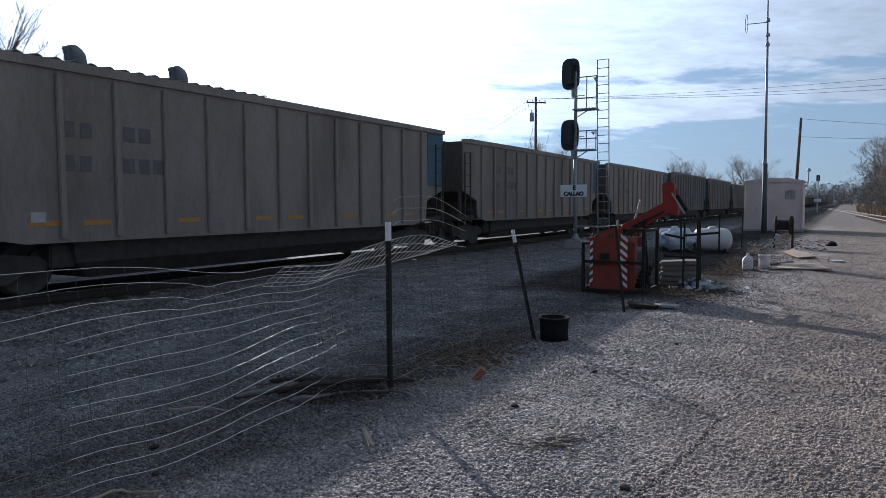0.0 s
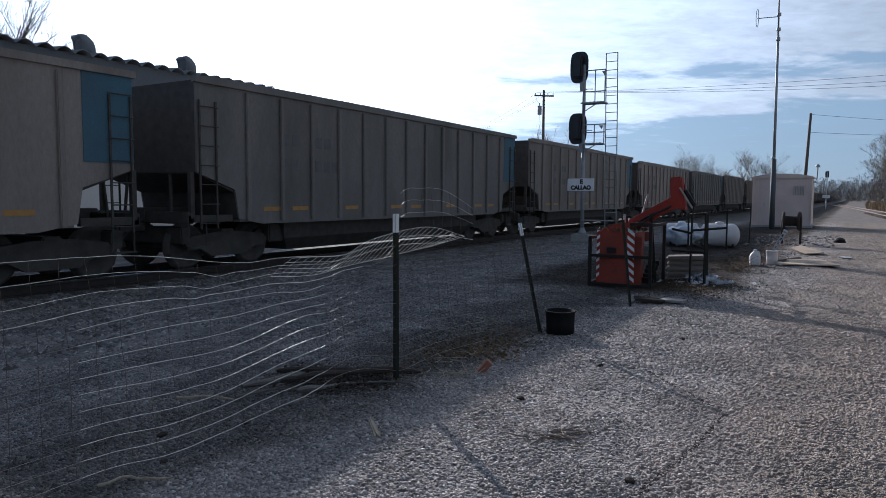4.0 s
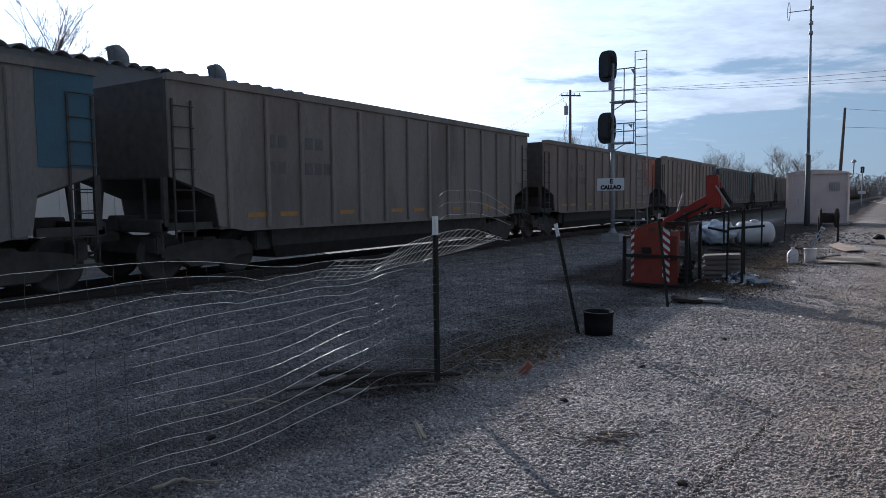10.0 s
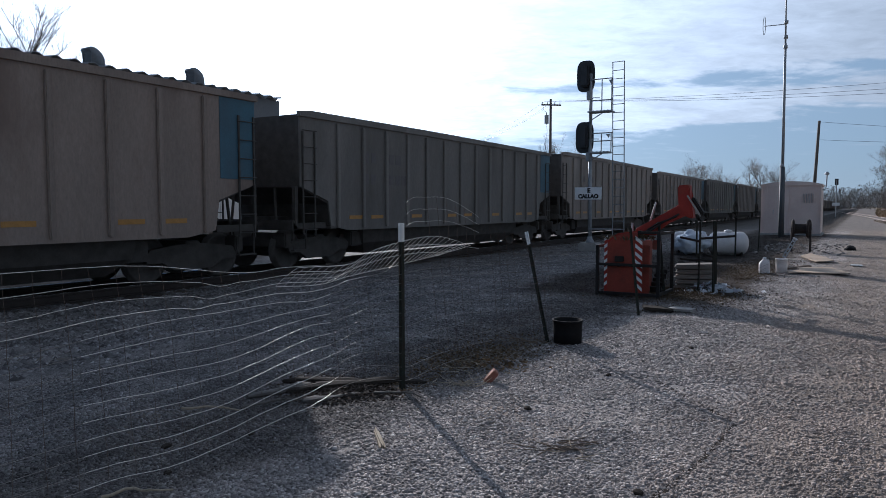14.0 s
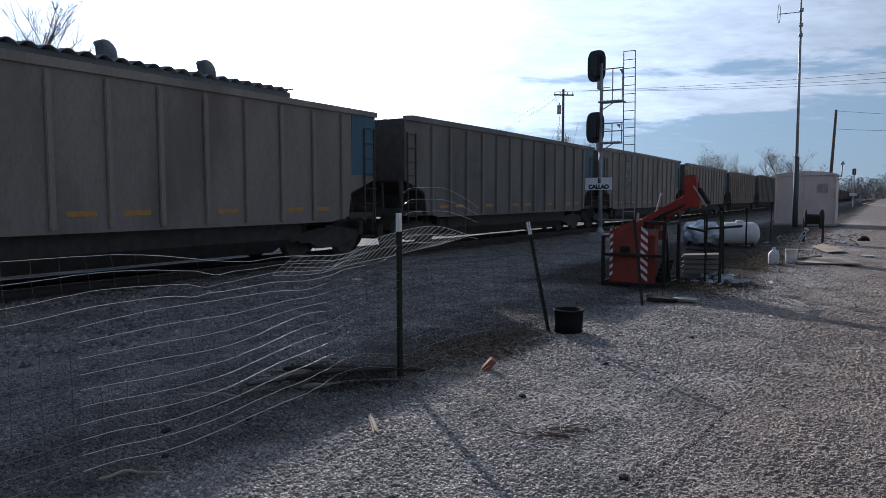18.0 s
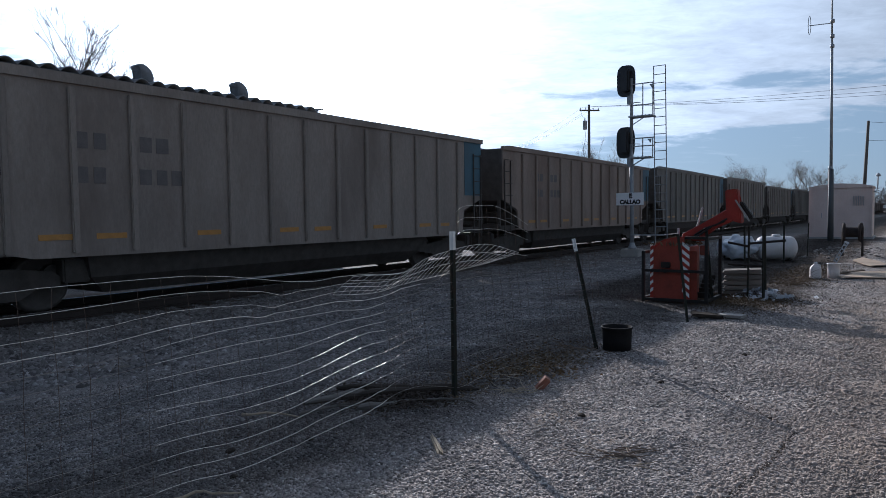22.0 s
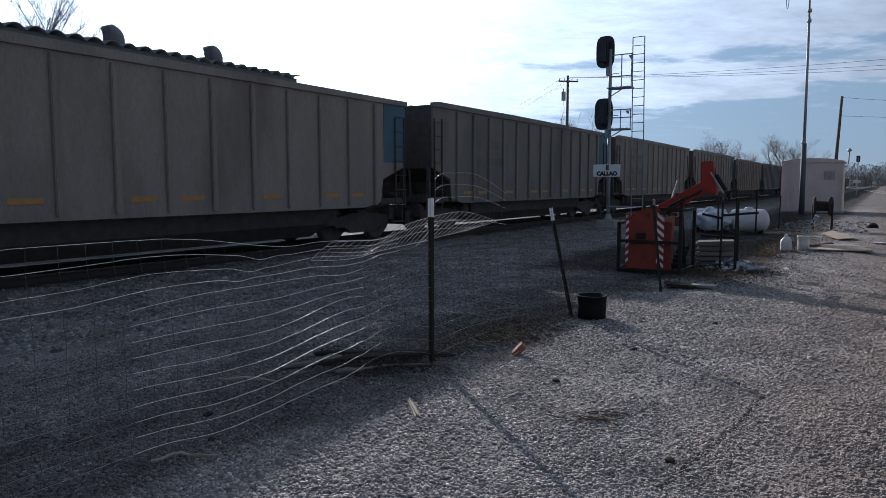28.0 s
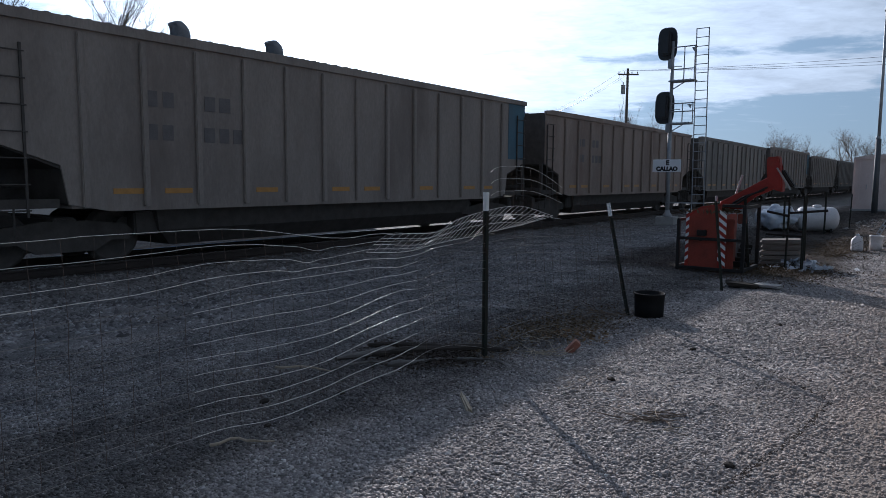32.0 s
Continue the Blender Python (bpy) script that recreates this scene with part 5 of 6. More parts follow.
def pail(x, y, r, h, mt, name, label, lid=False, taper=0.9, handle=True):
    p = thing(name, pose(x, y, ground_z(x, y), 0, 0, 30), label, "bucket")
    bm = bmn()
    prof = [(r * taper, 0), (r * (taper + 1) / 2, h * 0.5), (r, h * 0.93), (r * 1.06, h * 0.94), (r * 1.06, h)]
    prof += [(r * 0.3, h * 1.02)] if lid else [(r * 0.97, h), (r * taper * 0.95, 0.03)]
    lathe(bm, prof, 22)
    part("body", bm, mt, p, "", True)
    if handle:
        bm = bmn()
        tube(bm, [(r * 1.07 * cos(a), r * 1.07 * sin(a) * 0.9, h * 0.9 - 0.45 * h * sin(a)) for a in [pi * k / 12 for k in range(13)]], 0.004, 5)
        part("handle", bm, M_GALV, p)
    return p


def jug(x, y):
    p = thing("plastic_jug", pose(x, y, ground_z(x, y), 0, 0, 15), "white plastic jug standing on the gravel", "jug")
    bm = bmn()
    ring = [(cos(2 * pi * k / 24), sin(2 * pi * k / 24)) for k in range(24)]
    rows = []
    for w, d, z in ((0.10, 0.07, 0.0), (0.118, 0.085, 0.02), (0.118, 0.085, 0.22), (0.10, 0.075, 0.27), (0.06, 0.05, 0.315), (0.034, 0.034, 0.335), (0.034, 0.034, 0.36)):
        rows.append([bm.verts.new((w * abs(c) ** 0.45 * (1 if c > 0 else -1), d * abs(s) ** 0.45 * (1 if s > 0 else -1), z)) for c, s in ring])
    for q, w in zip(rows, rows[1:]):
        for k in range(24):
            bm.faces.new((q[k], q[(k + 1) % 24], w[(k + 1) % 24], w[k]))
    bm.faces.new(rows[0][::-1])
    bm.faces.new(rows[-1])
    tube(bm, [(0.03, 0, 0.33), (0.09, 0, 0.32), (0.105, 0, 0.25)], 0.014, 6)
    part("body", bm, M_TANK, p)
    bm = bmn()
    rod(bm, (0, 0, 0.35), (0, 0, 0.385), 0.038, 12)
    part("cap", bm, M_BAG, p)


def plank(name, label, x, y, z, size, yaw, mt, tilt=0.0, roll=0.0):
    bm = bmn()
    box(bm, (0, 0, 0), size, bevel=min(size) * 0.18)
    rng = random.Random(int(x * 100 + y * 10))
    for v in bm.verts:
        v.co += Vector((rng.uniform(-1, 1), rng.uniform(-1, 1), 0)) * min(size) * 0.4
    ob = part(name, bm, mt)
    ob.matrix_basis = pose(x, y, z, tilt, roll, yaw)
    return tagged(ob, label, "board", "loose boards")


def rotten_log(x, y, length, r, yaw, seed, mt):
    """A split, half-sunk log, uneven along its length."""
    bm = bmn()
    n, sides = 12, 9
    rings = []
    for k in range(n + 1):
        u = k / n
        rr = r * (0.75 + 0.5 * noise.noise((u * 3, seed * 3.1, 0.0))) * (0.35 + 0.65 * min(1.0, 6 * min(u, 1 - u) + 0.15))
        off = 0.06 * noise.noise((u * 1.7, seed * 5.3, 2.0))
        rings.append([bm.verts.new((off + rr * 1.5 * cos(2 * pi * j / sides) * (1 + 0.3 * noise.noise((u * 5, j * 1.3, seed))),
                                    (u - 0.5) * length, 0.3 * r + rr * 0.8 * sin(2 * pi * j / sides))) for j in range(sides)])
    for q, w in zip(rings, rings[1:]):
        for j in range(sides):
            bm.faces.new((q[j], q[(j + 1) % sides], w[(j + 1) % sides], w[j]))
    bm.faces.new(rings[0][::-1])
    bm.faces.new(rings[-1])
    ob = part("rotten_log", bm, mt)
    ob.matrix_basis = pose(x, y, ground_z(x, y), 0, 0, yaw)
    return tagged(ob, "grey weathered split log under the fence" if mt is M_GREYLOG else "dark rotten split log under the fence", "log", "rotten logs")


def wheel_rut(points, n, seed):
    """Dark damp crumbs along a narrow line: a tyre rut, a post's shadow."""
    rng = np.random.default_rng(seed)
    V, F = [], []
    for _ in range(n):
        u = rng.uniform(0, len(points) - 1.001)
        i, k = int(u), u - int(u)
        a, b = points[i], points[i + 1]
        x = a[0] + (b[0] - a[0]) * k + rng.normal(0, 0.012)
        y = a[1] + (b[1] - a[1]) * k + rng.normal(0, 0.008)
        z, s, t = ground_z(x, y), rng.uniform(0.004, 0.009), rng.uniform(0, 2 * pi)
        m = len(V)
        V += [(x + s * 1.5 * cos(t + c), y + s * 1.5 * sin(t + c), z) for c in (0.0, 2.1, 4.2)] + [(x, y, z + s * 1.1)]
        F += [(m, m + 1, m + 3), (m + 1, m + 2, m + 3), (m + 2, m, m + 3)]
    ob = new("wheel_rut", raw_mesh("wheel_rut", V, F, M_SOIL))
    return tagged(ob, "narrow dark line across the packed gravel, for a tyre rut and a post's shadow", "rut", kind="stuff")


def broken_sheet(label, at, outline, z, seed, mt=None):
    """A thin sheet with a ragged edge."""
    rng = random.Random(seed)
    pts = []
    for i, (x, y) in enumerate(outline):
        nx, ny = outline[(i + 1) % len(outline)]
        for k in range(4):
            pts.append((x + (nx - x) * k / 4 + rng.uniform(-0.02, 0.02), y + (ny - y) * k / 4 + rng.uniform(-0.03, 0.03)))
    bm = bmn()
    prism(bm, pts, 0.0, 0.02, "z")
    ob = part("sheet_panel", bm, mt or M_SHEET)
    ob.matrix_basis = pose(*at, z, rng.uniform(-1, 1), rng.uniform(-1, 1), 0)
    return tagged(ob, label, "sheet", "loose sheets")


def splinter(x, y, length, width, yaw):
    """A split stick of wood with ragged ends and a raised grain."""
    rng = random.Random(14)
    bm = bmn()
    n = 11
    for strip in range(3):
        lo, hi = rng.uniform(0, 0.16), rng.uniform(0.8, 1.0)
        left, right = [], []
        for k in range(n):
            u = lo + (hi - lo) * k / (n - 1)
            c = (strip - 1) * width * 0.3 + width * 0.12 * sin(4 * u + strip)
            w = width * 0.22 * (0.35 + 0.65 * min(1.0, 5 * (u - lo) / (hi - lo), 3 * (hi - u) / (hi - lo))) * rng.uniform(0.8, 1.1)
            left.append((c - w, (u - 0.5) * length))
            right.append((c + w, (u - 0.5) * length))
        prism(bm, left + right[::-1], 0.0, 0.018 + 0.008 * (strip % 2), "z")
    ob = part("wood_splinter", bm, M_STALK)
    ob.matrix_basis = pose(x, y, ground_z(x, y) + 0.012, 4, 0, yaw)
    return tagged(ob, "pale split splinter of wood lying on the gravel", "board", "loose boards")


def build_scrap():
    tank(-3.72, 24.0, 0.37, 1.25, 20, "white horizontal gas tank lying behind the fence")
    tank(-5.0, 24.4, 0.36, 1.2, 15, "white horizontal gas tank partly wrapped in plastic")
    bm = bmn()
    bmesh.ops.create_icosphere(bm, subdivisions=4, radius=1.0)
    for v in bm.verts:
        n = noise.noise(v.co * 2.2) * 0.35 + noise.noise(v.co * 5.5) * 0.12
        v.co = Vector((v.co.x * 0.55, v.co.y * 0.4, max(-0.35, v.co.z * 0.36))) * (1 + n)
    ob = part("plastic_wrap", bm, M_BAG, None, "", True)
    ob.matrix_basis = pose(-4.72, 23.5, 0.42)
    tagged(ob, "crumpled white plastic sheeting beside the tanks", "plastic sheet")
    # stacked pale boards, coloured darker for the shade they lie in
    for k in range(5):
        bm = bmn()
        box(bm, (0, 0, 0), (0.70, 0.5, 0.085), bevel=0.03)
        ob = part("stacked_board", bm, M_SHADEBOARD)
        ob.matrix_basis = pose(-2.76 + 0.02 * (k % 2), 13.9, 0.052 + 0.098 * k, 0, -3, 6 + k)
        tagged(ob, "pale board in a low stack beside the implement", "board", "stacked boards")
    litter("plastic_scraps", "torn grey plastic film on the ground", "plastic scraps", (-2.35, 13.6, 0.0), (0.5, 0.45), 160, 0.07, M_BAG, 0.16, 4, 0.8)
    # iron uprights round the scrap
    for (x, y, top, lx) in ((-2.55, 13.3, 1.30, 0.02), (-2.28, 13.2, 1.32, 0.0), (-3.05, 15.6, 1.28, -0.02), (-3.35, 23.0, 1.25, 0.0), (-3.10, 26.5, 1.15, 0.03)):
        steel_post(x, y, x + lx, y, top, False)
    rack = thing("iron_rack", pose(-2.55, 13.3, 0), "black iron rails wired between the fence posts", "rack")
    for a, b in (((-0.35, 0, 1.02), (0, 0, 0.95)), ((0, 0, 1.0), (0.6, 0.1, 1.06)), ((-0.35, 0, 0.62), (0.25, 0, 0.6)), ((0, 0, 0.75), (0.25, 0.1, 0.66))):
        bm = bmn()
        rod(bm, a, b, 0.022, 6)
        part("rack_rail", bm, M_FRAME, rack)
    # first line draws the leaning post's shadow in crumbs, second the tyre rut
    wheel_rut([(-1.55, 6.35), (-1.15, 5.85), (-0.78, 5.40)], 190, 1)
    wheel_rut([(-0.75, 5.36), (-0.80, 4.6), (-0.90, 3.9), (-0.98, 3.4)], 420, 2)
    pail(-1.61, 18.15, 0.135, 0.34, M_TANK, "white_bucket", "white plastic bucket standing on the gravel")
    jug(-1.95, 17.85)
    pail(-2.90, 7.58, 0.17, 0.28, M_RUBBER, "black_bucket", "black plastic bucket beside the leaning post", False, 0.94, False)
    # flat sheets on the ground
    broken_sheet("pale flat sheet panel lying on the gravel", (-0.90, 18.9), [(-0.55, -1.0), (0.0, -0.95), (0.71, -0.7), (0.5, 0.1), (0.27, 1.05), (-0.1, 0.9), (-0.51, 0.63), (-0.35, -0.1)], 0.05, 1)
    broken_sheet("broken pale panel lying on rubble", (-1.15, 23.1), [(-0.44, 0.5), (-0.20, -0.4), (0.07, -1.4), (0.51, -0.8), (0.25, 0.3), (-0.02, 0.9), (-0.24, 1.7)], 0.07, 2)
    broken_sheet("small grey scrap of sheet on the road", (-0.11, 21.2), [(-0.13, -0.2), (0.14, -0.18), (0.12, 0.2), (-0.12, 0.22)], 0.03, 3, M_GALV)
    plank("dark_board", "dark splintered board beside the sheet panel", -1.35, 19.5, 0.06, (0.10, 0.9, 0.05), -28, M_BROWN, 2, 0)
    plank("dark_board", "dark wet board on the gravel", -2.62, 10.6, 0.04, (0.42, 0.28, 0.05), 20, M_ROTTEN, 0, 4)
    plank("light_board", "split pale board on the gravel", -2.30, 10.75, 0.035, (0.34, 0.22, 0.04), -8, M_BOARD)
    splinter(-2.72, 3.66, 0.33, 0.042, 44)
    for x, y, length, r, yaw, seed, mt in ((-3.78, 4.74, 0.95, 0.065, -37, 1, M_ROTTEN), (-4.20, 4.26, 0.6, 0.06, -14, 2, M_GREYLOG), (-4.10, 4.70, 0.75, 0.05, -60, 3, M_ROTTEN), (-3.66, 4.36, 0.6, 0.045, -32, 4, M_GREYLOG),
                                           (-3.50, 5.02, 0.5, 0.05, -70, 5, M_ROTTEN), (-3.95, 4.50, 0.7, 0.05, -44, 6, M_ROTTEN)):
        rotten_log(x, y, length, r, yaw, seed, mt)
    # old iron wheelwork and slanted bar
    w = thing("iron_wheelwork", pose(-1.80, 26.9, 0.0), "dark rusty iron reel on legs standing on the rubble", "scrap iron")
    for k, x in enumerate((-0.28, 0.24)):
        bm = bmn()
        lathe(bm, [(0.10, -0.04), (0.31, -0.04), (0.33, -0.01), (0.33, 0.02), (0.31, 0.04), (0.10, 0.04)], 26)
        part("wheel", bm, M_IRON, w, at=pose(x * 0.95, 0.0, 0.82, 0, 90, 8 - 14 * k))
    bm = bmn()
    rod(bm, (-0.30, 0, 0.82), (0.30, 0, 0.82), 0.17, 16)
    part("drum", bm, M_IRON, w)
    for x in (-0.30, 0.28):
        for y in (-0.2, 0.2):
            bm = bmn()
            rod(bm, (x, y * 0.2, 0.85), (x, y, 0.0), 0.03, 8)
            part("leg", bm, M_IRON, w)
    bar = thing("perforated_bar", pose(-1.86, 23.15, 0.33, -24, 26, 0), "slanting perforated galvanised steel bar", "steel bar")
    for c in (-1, 1):
        bm = bmn()
        box(bm, (c * 0.04, 0, 0), (0.026, 0.026, 0.66))
        part("edge_strip", bm, M_GALV, bar)
    for k in range(5):
        bm = bmn()
        box(bm, (0, 0, -0.30 + 0.14 * k), (0.054, 0.022, 0.045))
        part("web", bm, M_GALV, bar)
    bm = bmn()
    box(bm, (0, 0, 0.355), (0.14, 0.05, 0.05), bevel=0.01)
    part("end_cap", bm, M_BARSTEEL, bar)
    # brick and stones
    bm = bmn()
    box(bm, (0, 0, 0), (0.2, 0.09, 0.06), bevel=0.006)
    ob = part("brick", bm, M_BRICK)
    ob.matrix_basis = pose(-2.83, 5.46, 0.04, 6, -48, 25)
    tagged(ob, "broken red brick on dead leaves", "brick")
    rng = random.Random(2)
    for k in range(148):
        if k < 140:
            x, y, s = rng.uniform(-3.2, -0.5), rng.uniform(25.5, 33.5), rng.uniform(0.025, 0.075)
        else:
            x, y, s = ((-1.02, 3.78), (-3.6, 3.35), (-3.5, 2.6), (-2.0, 6.3), (-2.2, 4.9), (-1.6, 8.0), (-3.9, 2.9), (-0.34, 29.3))[k - 140] + (0.05,)
            s = 0.21 if k == 147 else rng.uniform(0.025, 0.04)
        bm = bmn()
        bmesh.ops.create_icosphere(bm, subdivisions=2, radius=s)
        q = rng.uniform(0, 50)
        for v in bm.verts:
            v.co *= 1 + 0.5 * noise.noise(v.co / s * 0.9 + Vector((q, q, q)))
            v.co.z *= 0.62
        ob = part("rock", bm, M_RUBBER if k == 147 else M_RUBBLE if k < 140 else M_ROTTEN)
        ob.matrix_basis = pose(x, y, ground_z(x, y) + s * 0.25, 0, 0, rng.uniform(0, 360))
        tagged(ob, "dark lump beside the road" if k == 147 else "pale broken rock on the gravel" if k < 140 else "dark clod on the gravel", "rock", "broken rocks")
    litter("soil_crumbs", "dark damp soil and debris round the rotten logs", "soil", (-3.75, 4.6, 0.0), (0.6, 0.45), 4200, 0.02, M_SOIL, 0.03, 16)
    litter("leaf_litter", "dead brown leaves and grass at the foot of the fence", "leaf litter", (-3.35, 6.0, 0.0), (0.6, 1.6), 4500, 0.018, M_LEAF, 0.03, 6)
    litter("leaf_litter", "tan fallen leaves round the broken brick", "leaf litter", (-3.12, 6.05, 0.0), (0.42, 0.5), 300, 0.028, M_OAKLEAF, 0.03, 19, 0.7)
    litter("leaf_litter", "dead leaves caught on the implement", "leaf litter", (-3.55, 12.4, 1.02), (0.35, 0.3), 420, 0.045, M_LEAF, 0.10, 9, 1.0)
    litter("leaf_litter", "dead weeds round the scrap", "leaf litter", (-2.6, 12.8, 0.0), (1.2, 1.6), 6000, 0.015, M_LEAF, 0.03, 10, 0.9)
    litter("leaf_litter", "dry leaves along the yard", "leaf litter", (-2.3, 18.5, 0.0), (0.9, 4.0), 5000, 0.016, M_LEAF, 0.04, 12, 0.9)


build_implement()
build_scrap()


# ---------------------------------------------------------------- twigs
def twigs(name, label, x, y, n, length, seed, mt, up=0.25, bend=0.18, thick=1.0, area=0.12):
    rng = random.Random(seed)
    bm = bmn()
    for _ in range(n):
        a = rng.uniform(0, 2 * pi)
        p = Vector((rng.uniform(-area, area), rng.uniform(-area, area), 0.012))
        pts = [p.copy()]
        size = length * rng.uniform(0.5, 1.15)
        for k in range(5):
            a += rng.uniform(-bend, bend)
            p += Vector((cos(a), sin(a), rng.uniform(-0.1, up) * 0.4)) * size / 5
            p.z = max(0.01, p.z)
            pts.append(p.copy())
        tube(bm, pts, [r * thick for r in (0.004, 0.004, 0.0035, 0.003, 0.0025, 0.0015)], 5)
    ob = part(name, bm, mt)
    ob.matrix_basis = pose(x, y, ground_z(x, y))
    return tagged(ob, label, "twigs", "dead twigs", "stuff")


def stick(x, y, length, r, yaw, seed, mt, label):
    """One bent dead stick with a broken stub of a side branch."""
    rng = random.Random(seed)
    bm = bmn()
    pts = [Vector((rng.uniform(-0.03, 0.03), (k / 7 - 0.5) * length, r + 0.012 + 0.02 * sin(pi * k / 7))) for k in range(8)]
    tube(bm, pts, [r * (1 - 0.07 * k) for k in range(8)], 7)
    tube(bm, [pts[4], pts[4] + Vector((0.04, 0.05, 0.02)), pts[4] + Vector((0.06, 0.11, 0.015))], [r * 0.6, r * 0.45, r * 0.2], 5)
    ob = part("dead_stick", bm, mt)
    ob.matrix_basis = pose(x, y, ground_z(x, y), 0, 0, yaw)
    return tagged(ob, label, "stick", "dead sticks")


twigs("dead_twigs", "flat tangle of dry brown twigs on the gravel", -1.66, 4.25, 16, 0.26, 1, M_BROWN, 0.2, 0.18, 1.1)
twigs("dead_twigs", "few pale broken stalks among the brown twigs", -1.60, 4.20, 5, 0.20, 12, M_STALK, 0.4, 0.15, 0.9)
twigs("dead_twigs", "dry pale grass stalks at the fence foot", -3.02, 5.18, 16, 0.20, 2, M_STALK, 0.6, 0.25, 0.8, 0.2)
twigs("dead_twigs", "pale bent stalks beside the brick", -2.95, 5.30, 7, 0.26, 8, M_STALK, 0.9, 0.3, 1.0, 0.14)
twigs("dead_twigs", "dry stalks along the edge of the leaves", -3.15, 5.85, 18, 0.2, 9, M_STALK, 0.5, 0.25, 0.7, 0.32)
twigs("dead_twigs", "small dead branch beside the black bucket", -3.15, 7.4, 9, 0.5, 3, M_BROWN, 0.8)
twigs("dead_twigs", "dry weed stalks beside the scrap", -2.2, 16.2, 40, 0.6, 4, M_LEAF, 2.0)
stick(-4.28, 3.58, 0.48, 0.011, -62, 1, M_STALK, "pale dead stick lying under the fence")
stick(-3.35, 2.30, 0.36, 0.010, -48, 2, M_STALK, "pale dead stick on the gravel by the fence")
stick(-3.25, 4.62, 0.40, 0.012, -70, 3, M_GREYLOG, "grey dead stick beside the fence post")
stick(-3.95, 3.95, 0.55, 0.013, -30, 4, M_GREYLOG, "grey dead stick beside the rotten logs")

# ---------------------------------------------------------------- trees
M_BRUSH = material("tan_dry_grass", (0.30, 0.235, 0.15), (0.20, 0.15, 0.10), spec=0.05, rough=0.9, scale=0.6, fine=6, bump=0.0)
M_THICKET = material("thicket", (0.15, 0.138, 0.128), (0.21, 0.19, 0.172), spec=0.0, rough=0.95, scale=0.3, fine=3, bump=0.0)
M_BARK = material("grey_bark", (0.20, 0.17, 0.145), (0.14, 0.12, 0.10), spec=0.1, rough=0.9, scale=3, fine=30, bump=0.4)


def branch_tree(V, F, rng, base, height, spread, depth):
    """Adds a bare tree to the lists of places and faces, limb by limb."""
    def limb(p, d, length, r, level):
        seg = 4 if level < 3 else 2
        pts, q, dd = [p], p, d
        for k in range(seg):
            dd = (dd + Vector((rng.uniform(-1, 1), rng.uniform(-1, 1), rng.uniform(-0.3, 0.6))) * 0.16).normalized()
            q = q + dd * length / seg
            pts.append(q)
        sides = 6 if level == 0 else 4 if level < 3 else 3
        start = len(V)
        for k, pt in enumerate(pts):
            t = pts[min(k + 1, seg)] - pts[max(k - 1, 0)]
            t.normalize()
            s = t.cross(Vector((0.3, 0.9, 0.2))).normalized()
            u = s.cross(t)
            rr = r * (1 - 0.55 * k / seg)
            for j in range(sides):
                a = 2 * pi * j / sides
                V.append(pt + rr * (cos(a) * s + sin(a) * u))
        for k in range(seg):
            for j in range(sides):
                a, b = start + k * sides + j, start + k * sides + (j + 1) % sides
                F.append((a, b, b + sides, a + sides))
        if level >= depth:
            return
        n = rng.randint(4, 6) if level else rng.randint(6, 8)
        for k in range(n):
            f = rng.uniform(0.35, 1.0)
            i = min(seg, int(f * seg))
            ang = rng.uniform(0, 2 * pi)
            out = Vector((cos(ang), sin(ang), 0)) * spread
            nd = (dd * rng.uniform(0.5, 0.9) + out * rng.uniform(0.4, 0.9) + Vector((0, 0, 0.25))).normalized()
            limb(pts[i], nd, length * rng.uniform(0.48, 0.72), r * 0.46, level + 1)
    limb(Vector(base), Vector((rng.uniform(-0.06, 0.06), rng.uniform(-0.06, 0.06), 1)), height * 0.45, height * 0.0075, 0)


def bare_tree(x, y, height, seed, label, spread=0.8, depth=4):
    rng = random.Random(seed)
    height *= 1.35
    z = ground_z(x, y)
    t = thing("bare_tree", pose(x, y, z), label, "tree", "bare trees")
    V, F = [], []
    branch_tree(V, F, rng, (0, 0, -0.2), height, spread, 0)
    part("trunk", raw_mesh("trunk", V, F, M_BARK, True), None, t)
    V, F = [], []
    rng = random.Random(seed)
    branch_tree(V, F, rng, (0, 0, -0.2), height, spread, depth)
    part("crown", raw_mesh("crown", V, F, M_BARK, True), None, t, "fine bare branches")


